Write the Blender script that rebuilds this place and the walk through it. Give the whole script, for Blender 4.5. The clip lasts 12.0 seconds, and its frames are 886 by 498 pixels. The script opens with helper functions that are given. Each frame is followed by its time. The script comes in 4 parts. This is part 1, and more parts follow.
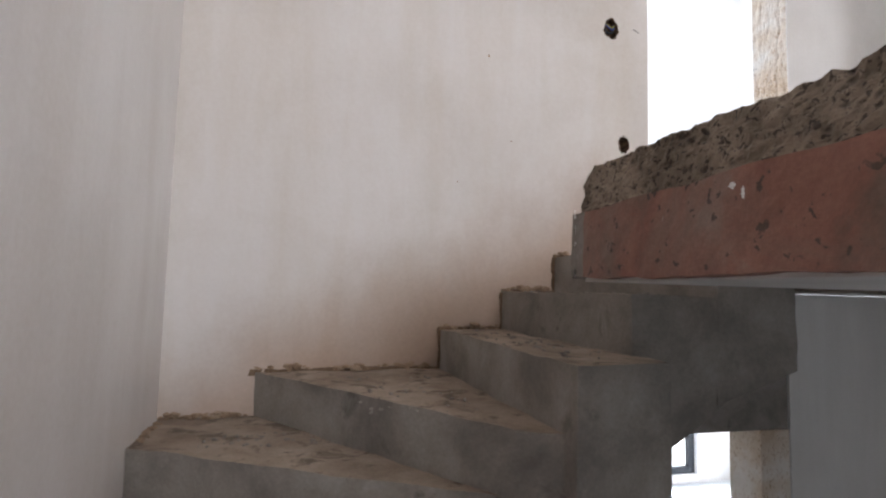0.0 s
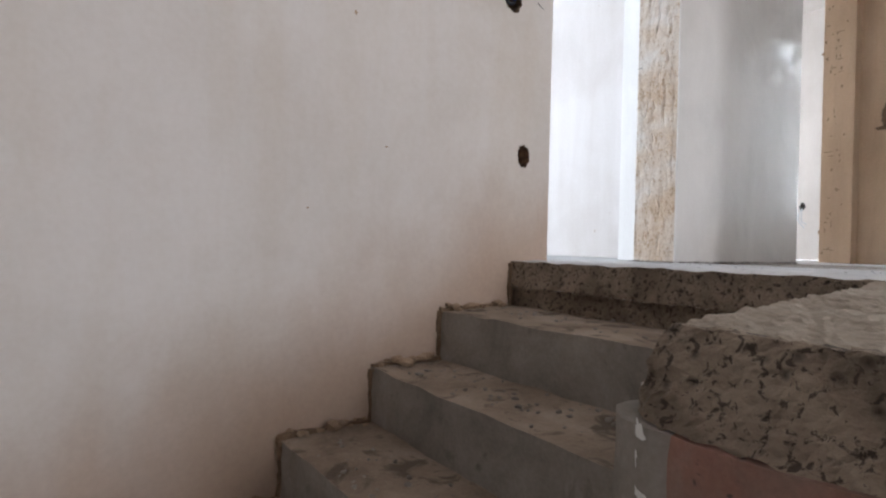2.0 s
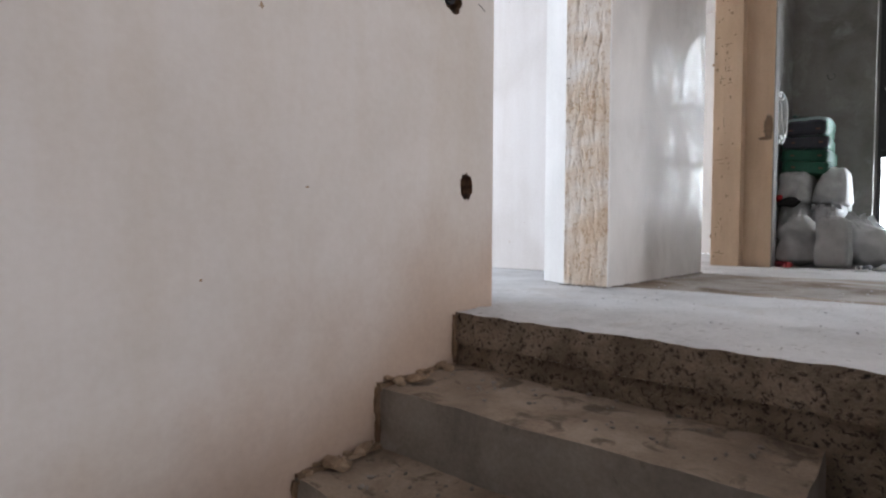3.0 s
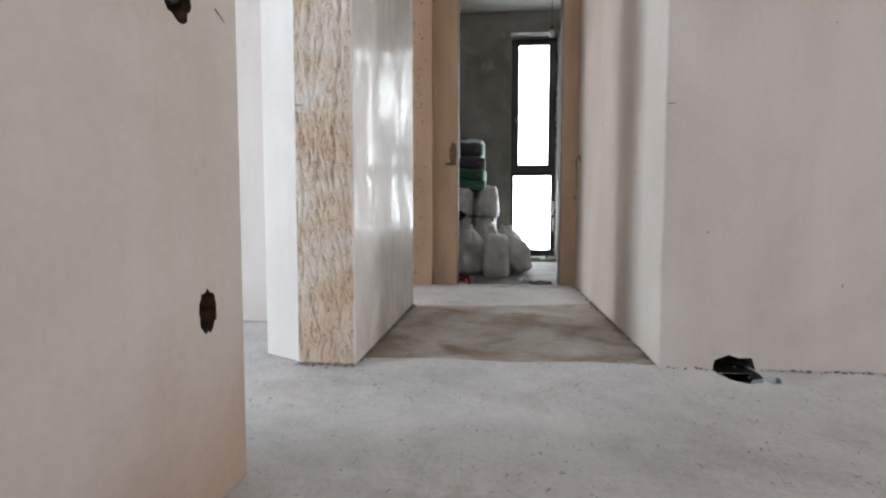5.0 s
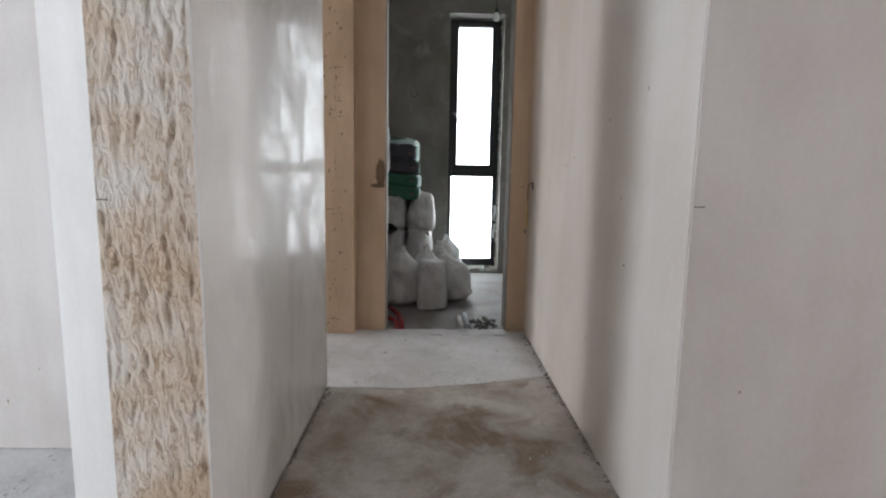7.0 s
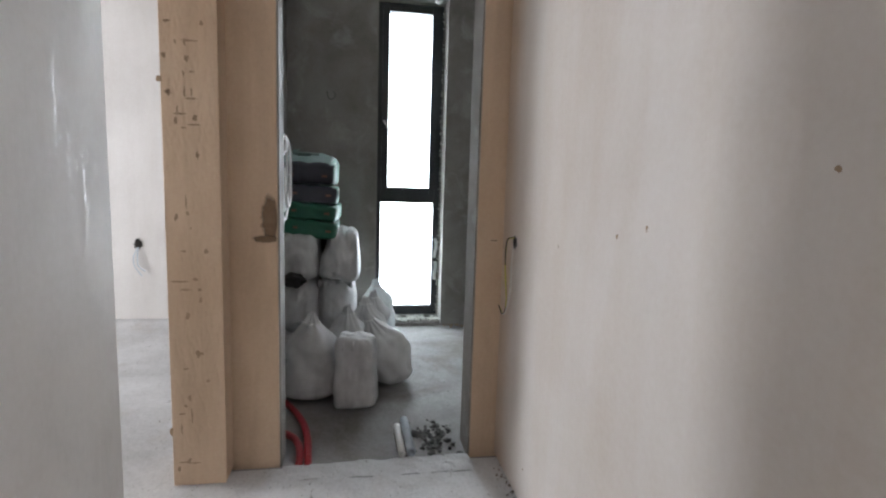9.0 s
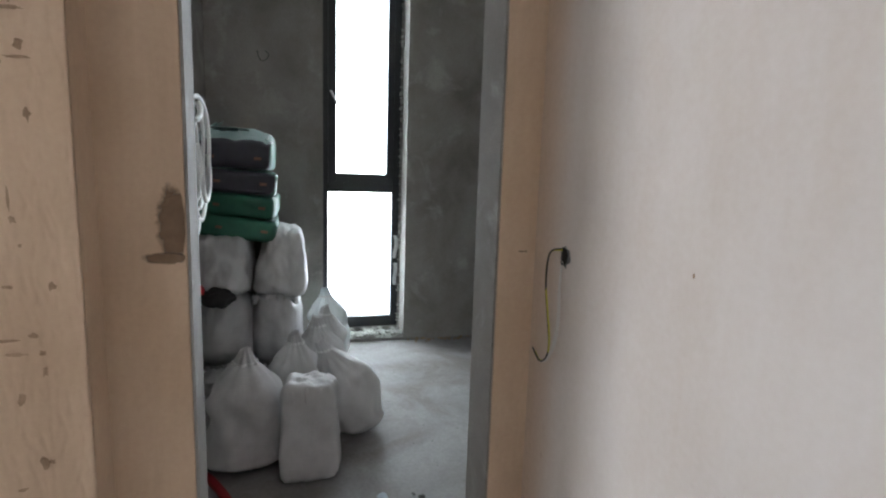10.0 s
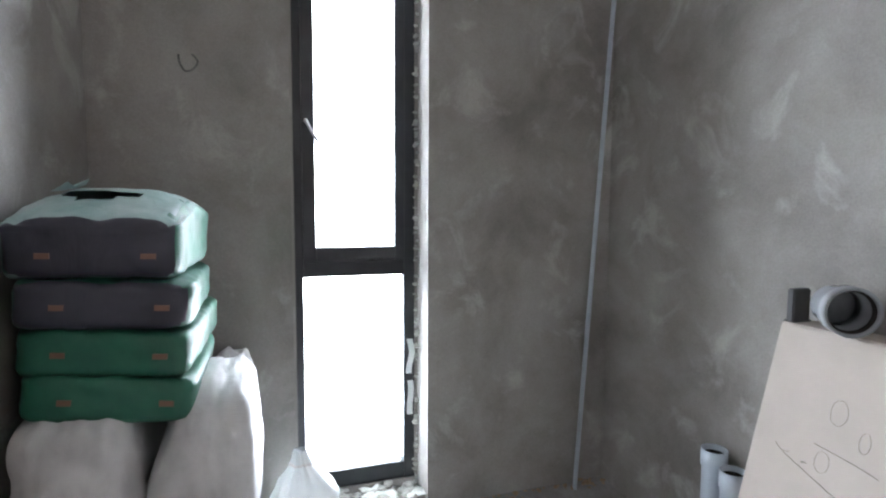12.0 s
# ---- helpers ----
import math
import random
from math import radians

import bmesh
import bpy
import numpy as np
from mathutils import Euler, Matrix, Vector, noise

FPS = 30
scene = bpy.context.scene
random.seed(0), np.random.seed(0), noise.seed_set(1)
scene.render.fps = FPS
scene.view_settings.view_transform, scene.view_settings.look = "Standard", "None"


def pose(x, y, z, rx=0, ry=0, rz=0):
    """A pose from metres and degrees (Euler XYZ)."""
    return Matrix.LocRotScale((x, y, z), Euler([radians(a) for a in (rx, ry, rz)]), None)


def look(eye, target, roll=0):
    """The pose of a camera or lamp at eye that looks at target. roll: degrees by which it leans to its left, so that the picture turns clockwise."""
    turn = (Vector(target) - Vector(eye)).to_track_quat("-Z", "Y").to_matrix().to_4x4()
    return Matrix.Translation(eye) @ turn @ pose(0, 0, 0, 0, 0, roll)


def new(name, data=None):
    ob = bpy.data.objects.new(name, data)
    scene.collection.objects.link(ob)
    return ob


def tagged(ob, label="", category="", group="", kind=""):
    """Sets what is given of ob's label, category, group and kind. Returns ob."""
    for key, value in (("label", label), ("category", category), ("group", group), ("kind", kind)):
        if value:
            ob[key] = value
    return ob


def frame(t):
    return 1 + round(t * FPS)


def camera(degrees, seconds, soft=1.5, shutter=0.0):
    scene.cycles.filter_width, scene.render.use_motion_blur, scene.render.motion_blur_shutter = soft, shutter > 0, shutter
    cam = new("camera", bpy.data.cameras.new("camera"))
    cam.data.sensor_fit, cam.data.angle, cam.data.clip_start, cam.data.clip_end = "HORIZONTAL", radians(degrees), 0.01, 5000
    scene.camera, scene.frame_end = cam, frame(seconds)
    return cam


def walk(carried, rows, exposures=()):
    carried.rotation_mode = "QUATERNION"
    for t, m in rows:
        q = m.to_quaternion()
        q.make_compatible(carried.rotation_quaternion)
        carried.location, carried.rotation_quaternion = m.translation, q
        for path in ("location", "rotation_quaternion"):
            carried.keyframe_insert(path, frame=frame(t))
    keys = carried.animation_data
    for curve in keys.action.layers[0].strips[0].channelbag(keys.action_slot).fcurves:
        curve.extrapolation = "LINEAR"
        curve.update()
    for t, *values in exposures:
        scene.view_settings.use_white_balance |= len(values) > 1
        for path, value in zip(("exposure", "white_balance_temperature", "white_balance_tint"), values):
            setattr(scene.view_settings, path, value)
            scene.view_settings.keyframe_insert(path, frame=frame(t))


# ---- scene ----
cam = camera(80.0, 12.0, soft=2.2)
PATH = [
    (0, (0.652, 0.986, -0.335), (1.166, 2.913, -0.177), 1.4),
    (0.5, (0.637, 1.192, -0.227), (1.328, 3.067, -0.133), 0.5),
    (1, (0.678, 1.396, -0.134), (1.491, 3.223, -0.112), 1.2),
    (1.5, (0.711, 1.576, -0.044), (1.7, 3.313, -0.016), 0.9),
    (2, (0.75, 1.744, 0.046), (1.903, 3.378, 0.039), 1.4),
    (2.5, (0.839, 1.903, 0.15), (2.09, 3.463, 0.101), 1.1),
    (3, (0.843, 2.121, 0.251), (2.321, 3.468, 0.188), 0.3),
    (3.5, (0.883, 2.239, 0.375), (2.596, 3.269, 0.289), -0.3),
    (3.7, (0.921, 2.315, 0.364), (2.715, 3.197, 0.327), -0.5),
    (5.3, (1.283, 2.672, 0.674), (3.268, 2.819, 0.481), 0.2),
    (5.5, (1.364, 2.686, 0.726), (3.347, 2.81, 0.501), -0.1),
    (6, (1.562, 2.753, 0.813), (3.549, 2.759, 0.582), -0.9),
    (6.5, (1.738, 2.755, 0.931), (3.723, 2.648, 0.712), 0.3),
    (7, (1.963, 2.672, 1.065), (3.944, 2.634, 0.792), 1.0),
    (7.2, (2.054, 2.677, 1.088), (4.038, 2.656, 0.835), 0.1),
    (8.8, (3.139, 2.638, 1.264), (5.111, 2.377, 1.048), 1.6),
    (9, (3.304, 2.671, 1.244), (5.263, 2.353, 0.999), 1.7),
    (9.5, (3.692, 2.733, 1.212), (5.603, 2.253, 0.868), 1.9),
    (10, (4.125, 2.754, 1.229), (6.023, 2.193, 0.943), 1.8),
    (10.5, (4.513, 2.79, 1.278), (6.371, 2.081, 1.064), 2.9),
    (11, (4.895, 2.79, 1.329), (6.709, 1.976, 1.116), 2.8),
    (11.5, (5.274, 2.708, 1.387), (7.104, 1.917, 1.225), 1.3),
    (12, (5.587, 2.613, 1.401), (7.482, 1.994, 1.236), 0.3),
]
walk(cam, [(t, look(eye, target, roll)) for t, eye, target, roll in PATH],
     exposures=[(0, 0.33, 6300, 13), (1.0, 0.14, 6300, 13), (2.0, 0.02, 6300, 13), (3.5, -0.24, 6430, 15), (5.5, -0.36, 6700, 13), (6.5, -0.50, 6660, 13.5),
                (9.0, -0.20, 6300, 12.5), (9.5, -0.32, 6280, 12.5), (10.5, 0.08, 6260, 12), (11.0, 0.36, 6200, 14), (11.5, 0.74, 6120, 18.5), (12.0, 0.82, 6200, 17)])

# ---- world, windows' daylight ----
world = bpy.data.worlds.new("overcast_sky")
scene.world = world
world.use_nodes = True
wn = world.node_tree.nodes
sky = wn.new("ShaderNodeTexSky")
sky.sky_type = "NISHITA"
sky.sun_disc = False
sky.sun_elevation, sky.sun_rotation = radians(48), radians(215)
wn["Background"].inputs[1].default_value = 0.12
world.node_tree.links.new(sky.outputs[0], wn["Background"].inputs[0])
sun_data = bpy.data.lights.new("sun", "SUN")
sun_data.energy, sun_data.angle, sun_data.color = 0.6, radians(12), (1.0, 0.95, 0.88)
new("sun", sun_data).matrix_world = look((0, -20, 25), (0, 0, 0))


def window_light(name, centre, toward, width, height, watts, color):
    """The sky's light that enters by a window's opening; also serves one added fill."""
    data = bpy.data.lights.new(name, "AREA")
    data.shape, data.size, data.size_y, data.energy, data.color = "RECTANGLE", width, height, watts, color
    ob = new(name, data)
    ob.matrix_world = look(centre, Vector(centre) + Vector(toward))
    return ob


SKY = (0.76, 0.88, 1.0)
window_light("bath_window_light", (8.24, 2.235, 1.4), (-1, 0, 0), 0.54, 2.7, 67, (0.85, 0.94, 1.0))
window_light("hall_north_light", (1.30, 7.5, 1.35), (0, -1, 0), 0.8, 2.4, 212, SKY)
window_light("hall_south_light", (2.15, -2.5, 1.4), (0, 1, 0), 0.75, 2.0, 92, (0.95, 0.97, 1.0))
window_light("left_room_light", (6.18, 7.5, 1.35), (0, -1, 0), 0.8, 2.3, 140, (0.93, 0.96, 1.0))
window_light("lower_window_light", (5.5, 7.5, -1.7), (0, -1, 0), 1.5, 2.2, 270, SKY)
# unseen fill, added to brighten the lower wall and the steps' sides
window_light("added_lower_fill", (1.62, -2.5, -1.45), (0, 1, 0), 0.7, 1.2, 11, SKY)


# ---- materials ----
def nodes_of(name):
    m = bpy.data.materials.new(name)
    m.use_nodes = True
    t = m.node_tree
    return m, t, t.nodes["Principled BSDF"]


def rgba(c):
    return (*c, 1.0)


def tex_noise(t, scale, detail=6.0, rough=0.6, stretch=(1, 1, 1), seed=0.0, warp=0.0):
    """A noise in world metres; stretch squeezes it along the axes."""
    geo = t.nodes.new("ShaderNodeNewGeometry")
    mp = t.nodes.new("ShaderNodeMapping")
    mp.inputs["Scale"].default_value = stretch
    mp.inputs["Location"].default_value = (seed, seed * 1.7, seed * 0.6)
    n = t.nodes.new("ShaderNodeTexNoise")
    n.inputs["Scale"].default_value, n.inputs["Detail"].default_value = scale, detail
    n.inputs["Roughness"].default_value, n.inputs["Distortion"].default_value = rough, warp
    t.links.new(geo.outputs["Position"], mp.inputs["Vector"])
    t.links.new(mp.outputs[0], n.inputs["Vector"])
    return n.outputs["Fac"]


def ramp(t, fac, stops):
    r = t.nodes.new("ShaderNodeValToRGB")
    e = r.color_ramp.elements
    while len(e) < len(stops):
        e.new(0.5)
    for el, (p, c) in zip(e, stops):
        el.position, el.color = p, rgba(c) if len(c) == 3 else c
    t.links.new(fac, r.inputs[0])
    return r.outputs[0]


def mixed(t, fac, a, b, mode="MIX"):
    m = t.nodes.new("ShaderNodeMix")
    m.data_type, m.blend_type = "RGBA", mode
    for s, v in ((m.inputs[0], fac), (m.inputs[6], a), (m.inputs[7], b)):
        if isinstance(v, (int, float)):
            s.default_value = v
        elif isinstance(v, tuple):
            s.default_value = rgba(v)
        else:
            t.links.new(v, s)
    return m.outputs[2]


def bump(t, p, parts):
    """parts: (height, strength, distance) laid over one another."""
    last = None
    for h, s, d in parts:
        b = t.nodes.new("ShaderNodeBump")
        b.inputs["Strength"].default_value, b.inputs["Distance"].default_value = s, d
        t.links.new(h, b.inputs["Height"])
        if last:
            t.links.new(last, b.inputs["Normal"])
        last = b.outputs[0]
    t.links.new(last, p.inputs["Normal"])


def G(v):
    return (v, v, v)


def plaster(name, light, dark, stain, rough=0.75, streak=0.35, relief=0.25, splash=False, bare=None):
    """Skimmed gypsum with damp clouds and trowelled vertical streaks."""
    m, t, p = nodes_of(name)
    big = tex_noise(t, 1.3, 5, 0.55, seed=3.1, warp=0.4)
    run = tex_noise(t, 1.0, 5, 0.55, (4.5, 4.5, 0.7), seed=1.7, warp=0.3)
    fine = tex_noise(t, 60, 4, 0.6)
    col = ramp(t, big, [(0.36, dark), (0.58, light)])
    col = mixed(t, ramp(t, run, [(0.45, G(0)), (0.7, G(streak))]), col, stain)
    col = mixed(t, ramp(t, tex_noise(t, 1.0, 6, 0.62, (5.5, 5.5, 0.55), seed=8, warp=0.5), [(0.42, G(0)), (0.76, G(0.30))]), col, stain)
    col = mixed(t, ramp(t, tex_noise(t, 2.4, 7, 0.6, (1, 1, 0.55), seed=14, warp=0.8), [(0.5, G(0)), (0.72, G(0.30))]), col, light)
    # blends to brown between these two x values, along the doorway corner
    if bare:
        geo = t.nodes.new("ShaderNodeNewGeometry")
        sep = t.nodes.new("ShaderNodeSeparateXYZ")
        t.links.new(geo.outputs["Position"], sep.inputs[0])
        add = t.nodes.new("ShaderNodeMath")
        add.operation = "MULTIPLY_ADD"
        add.inputs[1].default_value = 0.09
        t.links.new(tex_noise(t, 4, 4, 0.6, (1, 1, 0.5), seed=12), add.inputs[0])
        t.links.new(sep.outputs["X"], add.inputs[2])
        sh = t.nodes.new("ShaderNodeMapRange")
        sh.interpolation_type = "SMOOTHSTEP"
        for i, v in ((1, bare[0]), (2, bare[1]), (3, 0.0), (4, 0.9)):
            sh.inputs[i].default_value = v
        t.links.new(add.outputs[0], sh.inputs[0])
        col = mixed(t, sh.outputs[0], col, (0.50, 0.375, 0.27))
    if splash:
        # rusty cement slurry splashed on the wall along the line of the steps
        geo = t.nodes.new("ShaderNodeNewGeometry")
        dot = t.nodes.new("ShaderNodeVectorMath")
        dot.operation = "DOT_PRODUCT"
        dot.inputs[1].default_value = (-0.50, 0, 1)
        t.links.new(geo.outputs["Position"], dot.inputs[0])
        add = t.nodes.new("ShaderNodeMath")
        add.operation = "MULTIPLY_ADD"
        add.inputs[1].default_value = -0.55
        t.links.new(tex_noise(t, 3.0, 5, 0.6, (1, 1, 0.6), seed=6), add.inputs[0])
        t.links.new(dot.outputs["Value"], add.inputs[2])
        sh = t.nodes.new("ShaderNodeMapRange")
        sh.interpolation_type = "SMOOTHSTEP"
        for i, v in ((1, -1.38), (2, -0.80), (3, 0.75), (4, 0.0)):
            sh.inputs[i].default_value = v
        t.links.new(add.outputs[0], sh.inputs[0])
        col = mixed(t, sh.outputs[0], col, (0.40, 0.27, 0.18))
    col = mixed(t, 0.10, col, ramp(t, fine, [(0.3, G(0.3)), (0.7, G(0.75))]), "OVERLAY")
    t.links.new(col, p.inputs["Base Color"])
    p.inputs["Roughness"].default_value = rough
    bump(t, p, [(run, relief * 0.5, 0.012), (tex_noise(t, 11, 4, 0.5, (1, 1, 0.6), seed=5), relief * 0.7, 0.006), (fine, 0.12, 0.002)])
    return m


def mineral(name, stops, scale=5.0, grain=90.0, relief=0.4, rough=0.9, pits=0.0, patch=None, depth=0.01):
    """Concrete, screed or mortar: clouds, grain, pits and, where given, patches of a second colour."""
    m, t, p = nodes_of(name)
    big = tex_noise(t, scale, 8, 0.62, seed=2.2, warp=0.3)
    fine = tex_noise(t, grain, 5, 0.7)
    col = ramp(t, big, stops)
    if patch:
        col = mixed(t, ramp(t, tex_noise(t, patch[1], 7, 0.6, seed=7.7, warp=0.6), [(patch[2], G(0)), (patch[2] + (patch[4] if len(patch) > 4 else 0.1), G(patch[3]))]), col, patch[0])
    col = mixed(t, 0.24, col, ramp(t, fine, [(0.25, G(0.2)), (0.75, G(0.8))]), "OVERLAY")
    parts = [(big, relief * 0.5, depth * 2), (tex_noise(t, scale * 5, 6, 0.65, seed=4), relief, depth), (fine, relief * 0.3, 0.003)]
    if pits:
        v = t.nodes.new("ShaderNodeTexVoronoi")
        v.inputs["Scale"].default_value = 38
        geo = t.nodes.new("ShaderNodeNewGeometry")
        t.links.new(geo.outputs["Position"], v.inputs["Vector"])
        hole = ramp(t, v.outputs["Distance"], [(0.0, G(0)), (0.28, G(1))])
        col = mixed(t, pits, col, hole, "MULTIPLY")
        parts.append((hole, 0.8, 0.008))
    t.links.new(col, p.inputs["Base Color"])
    p.inputs["Roughness"].default_value = rough
    bump(t, p, parts)
    return m


def plain(name, color, rough=0.5, metal=0.0, vary=0.12, scale=12, relief=0.1):
    m, t, p = nodes_of(name)
    n = tex_noise(t, scale, 6, 0.6)
    lo = tuple(c * (1 - vary) for c in color)
    hi = tuple(min(1, c * (1 + vary)) for c in color)
    t.links.new(ramp(t, n, [(0.3, lo), (0.7, hi)]), p.inputs["Base Color"])
    p.inputs["Roughness"].default_value, p.inputs["Metallic"].default_value = rough, metal
    bump(t, p, [(n, relief, 0.004)])
    return m


PLASTER = plaster("skimmed_plaster", (0.70, 0.655, 0.625), (0.62, 0.57, 0.535), (0.53, 0.465, 0.415))
PLASTER_STAIR = plaster("stair_skim", (0.695, 0.655, 0.62), (0.615, 0.57, 0.525), (0.56, 0.48, 0.385), splash=True)
PLASTER_WARM = plaster("warm_skim", (0.73, 0.68, 0.635), (0.66, 0.60, 0.545), (0.60, 0.51, 0.42), bare=(5.40, 5.60))
PLASTER_GREY = plaster("pale_skim", (0.72, 0.69, 0.66), (0.64, 0.61, 0.58), (0.55, 0.51, 0.47))
PLASTER_GLOSS = plaster("burnished_skim", (0.70, 0.67, 0.64), (0.62, 0.59, 0.56), (0.55, 0.51, 0.47), 0.5, 0.2, 0.07)
PLASTER_TAN = plaster("raw_gypsum", (0.71, 0.54, 0.385), (0.62, 0.455, 0.31), (0.40, 0.275, 0.18), 0.85, 0.5, 0.2)


def scraped_gypsum():
    m, t, p = nodes_of("scraped_gypsum")
    big = tex_noise(t, 3.2, 4, 0.55, (1, 1, 1.6), seed=2)
    cut = tex_noise(t, 1.0, 3, 0.55, (52, 52, 24), seed=4, warp=1.6)
    fine = tex_noise(t, 90, 4, 0.6, seed=6)
    col = ramp(t, big, [(0.36, (0.58, 0.44, 0.315)), (0.5, (0.665, 0.565, 0.465)), (0.64, (0.725, 0.67, 0.61))])
    deep = mixed(t, 1.0, ramp(t, cut, [(0.575, G(0)), (0.61, G(1.0))]), ramp(t, big, [(0.38, G(1)), (0.66, G(0.35))]), "MULTIPLY")
    col = mixed(t, deep, col, (0.43, 0.295, 0.19))
    t.links.new(mixed(t, 0.2, col, ramp(t, fine, [(0.3, G(0.25)), (0.7, G(0.75))]), "OVERLAY"), p.inputs["Base Color"])
    p.inputs["Roughness"].default_value = 0.9
    bump(t, p, [(cut, 0.7, 0.008), (fine, 0.25, 0.002)])
    return m


SCRAPED = scraped_gypsum()
ct = PLASTER_GLOSS.node_tree
cpb = ct.nodes["Principled BSDF"]
cpb.inputs["Roughness"].default_value = 0.5
cpb.inputs["Coat Roughness"].default_value, cpb.inputs["Coat IOR"].default_value = 0.03, 1.35
cpb.inputs["Specular IOR Level"].default_value = 0.25
worn = ramp(ct, tex_noise(ct, 2.6, 5, 0.6, (1, 1, 0.7), seed=19, warp=0.6), [(0.44, G(0.05)), (0.56, G(0.62))])
ct.links.new(worn, cpb.inputs["Coat Weight"])
last_normal = None
for wave, strength, dist in ((tex_noise(ct, 1.0, 3, 0.55, (26, 26, 5), seed=9, warp=0.8), 0.32, 0.008), (tex_noise(ct, 30, 3, 0.6, (1, 1, 0.45), seed=29, warp=1.5), 0.3, 0.004)):
    cb = ct.nodes.new("ShaderNodeBump")
    cb.inputs["Strength"].default_value, cb.inputs["Distance"].default_value = strength, dist
    ct.links.new(wave, cb.inputs["Height"])
    if last_normal:
        ct.links.new(last_normal, cb.inputs["Normal"])
    last_normal = cb.outputs[0]
ct.links.new(last_normal, cpb.inputs["Coat Normal"])
CEMENT = mineral("cement_render", [(0.3, (0.18, 0.165, 0.148)), (0.5, (0.27, 0.253, 0.23)), (0.72, (0.36, 0.345, 0.32))], 2.0, 140, 0.2, 0.75, patch=((0.43, 0.415, 0.385), 3.6, 0.555, 0.62, 0.11))
SCREED = mineral("floor_screed", [(0.3, (0.43, 0.43, 0.425)), (0.5, (0.56, 0.56, 0.56)), (0.7, (0.66, 0.66, 0.66))], 2.2, 60, 0.55, 0.9, patch=((0.38, 0.33, 0.28), 3.0, 0.56, 0.5, 0.2), depth=0.016)
SCREED_BATH = mineral("bath_concrete", [(0.3, (0.20, 0.193, 0.183)), (0.5, (0.285, 0.278, 0.268)), (0.7, (0.36, 0.355, 0.345))], 2.4, 60, 0.5, 0.85, patch=((0.15, 0.122, 0.10), 1.8, 0.48, 0.7, 0.2), depth=0.016)
STEP = mineral("step_concrete", [(0.3, (0.15, 0.130, 0.112)), (0.5, (0.245, 0.218, 0.190)), (0.72, (0.335, 0.305, 0.272))], 4, 90, 0.35, 0.9, patch=((0.09, 0.075, 0.06), 7, 0.62, 0.7))
DUSTY = mineral("dusty_tread", [(0.3, (0.18, 0.132, 0.095)), (0.5, (0.285, 0.222, 0.168)), (0.7, (0.385, 0.312, 0.245))], 5, 100, 0.7, 0.95, patch=((0.095, 0.068, 0.048), 12, 0.54, 0.8, 0.1))
MORTAR = mineral("rough_mortar", [(0.34, (0.15, 0.116, 0.084)), (0.46, (0.215, 0.167, 0.122)), (0.56, (0.28, 0.22, 0.165)), (0.70, (0.345, 0.28, 0.212))], 7, 130, 0.9, 0.95, pits=0.75, patch=((0.05, 0.037, 0.027), 80, 0.55, 0.9, 0.05), depth=0.012)
SANDY = mineral("sandy_screed", [(0.3, (0.23, 0.185, 0.145)), (0.5, (0.32, 0.27, 0.215)), (0.72, (0.40, 0.35, 0.29))], 5, 80, 0.6, 0.95, depth=0.02)
# corridor screed: brown dirt plus the corridor's shade, both in the colour
SCREED_SHADED_DIRTY = mineral("shaded_dirty_screed", [(0.32, (0.25, 0.20, 0.155)), (0.45, (0.37, 0.325, 0.28)), (0.55, (0.46, 0.43, 0.395)), (0.68, (0.58, 0.565, 0.545))], 1.9, 80, 0.5, 0.9, patch=((0.20, 0.135, 0.085), 3.0, 0.48, 0.85, 0.16), depth=0.014)
REDSLAB = mineral("red_slab_face", [(0.30, (0.15, 0.095, 0.072)), (0.44, (0.255, 0.118, 0.086)), (0.58, (0.32, 0.155, 0.115)), (0.72, (0.33, 0.235, 0.19))], 6, 130, 0.45, 0.85, patch=((0.20, 0.155, 0.125), 4, 0.44, 0.85, 0.22))
rt_ = REDSLAB.node_tree
rp_ = rt_.nodes["Principled BSDF"]
base_ = rp_.inputs["Base Color"].links[0].from_socket
spots_ = ramp(rt_, tex_noise(rt_, 46, 3, 0.5, (1, 1, 1), seed=15, warp=0.3), [(0.635, G(0)), (0.67, G(0.85))])
base_ = mixed(rt_, spots_, base_, (0.07, 0.055, 0.045))
pale_ = ramp(rt_, tex_noise(rt_, 40, 3, 0.5, (1, 1, 0.6), seed=25), [(0.72, G(0)), (0.75, G(0.7))])
rt_.links.new(mixed(rt_, pale_, base_, (0.5, 0.46, 0.42)), rp_.inputs["Base Color"])
RUBBLE = mineral("broken_mortar", [(0.3, (0.2, 0.13, 0.08)), (0.5, (0.33, 0.23, 0.15)), (0.7, (0.42, 0.33, 0.24))], 14, 120, 0.8, 0.95)
CAVITY = mineral("broken_cavity", [(0.3, (0.04, 0.024, 0.014)), (0.5, (0.16, 0.09, 0.05)), (0.7, (0.3, 0.18, 0.1))], 40, 120, 0.9, 0.95)
FRAME = plain("anthracite_frame", (0.022, 0.024, 0.028), 0.42, 0.0, 0.2)
# near-black: the shade inside holes as a colour; also the rubber seals
DARK = plain("hole_shade_and_rubber", (0.02, 0.016, 0.012), 0.95)
WHITE_PVC = plain("white_plastic", (0.78, 0.78, 0.76), 0.35, 0, 0.04)
GREY_PVC = plain("grey_pipe_plastic", (0.42, 0.47, 0.52), 0.35, 0, 0.08)
METAL = plain("galvanised_metal", (0.6, 0.6, 0.6), 0.28, 1.0, 0.1)


def glass():
    m, t, p = nodes_of("window_glass")
    p.inputs["Base Color"].default_value = (0.95, 0.98, 0.97, 1)
    p.inputs["Roughness"].default_value, p.inputs["IOR"].default_value = 0.0, 1.45
    p.inputs["Transmission Weight"].default_value = 1.0
    return m


GLASS = glass()


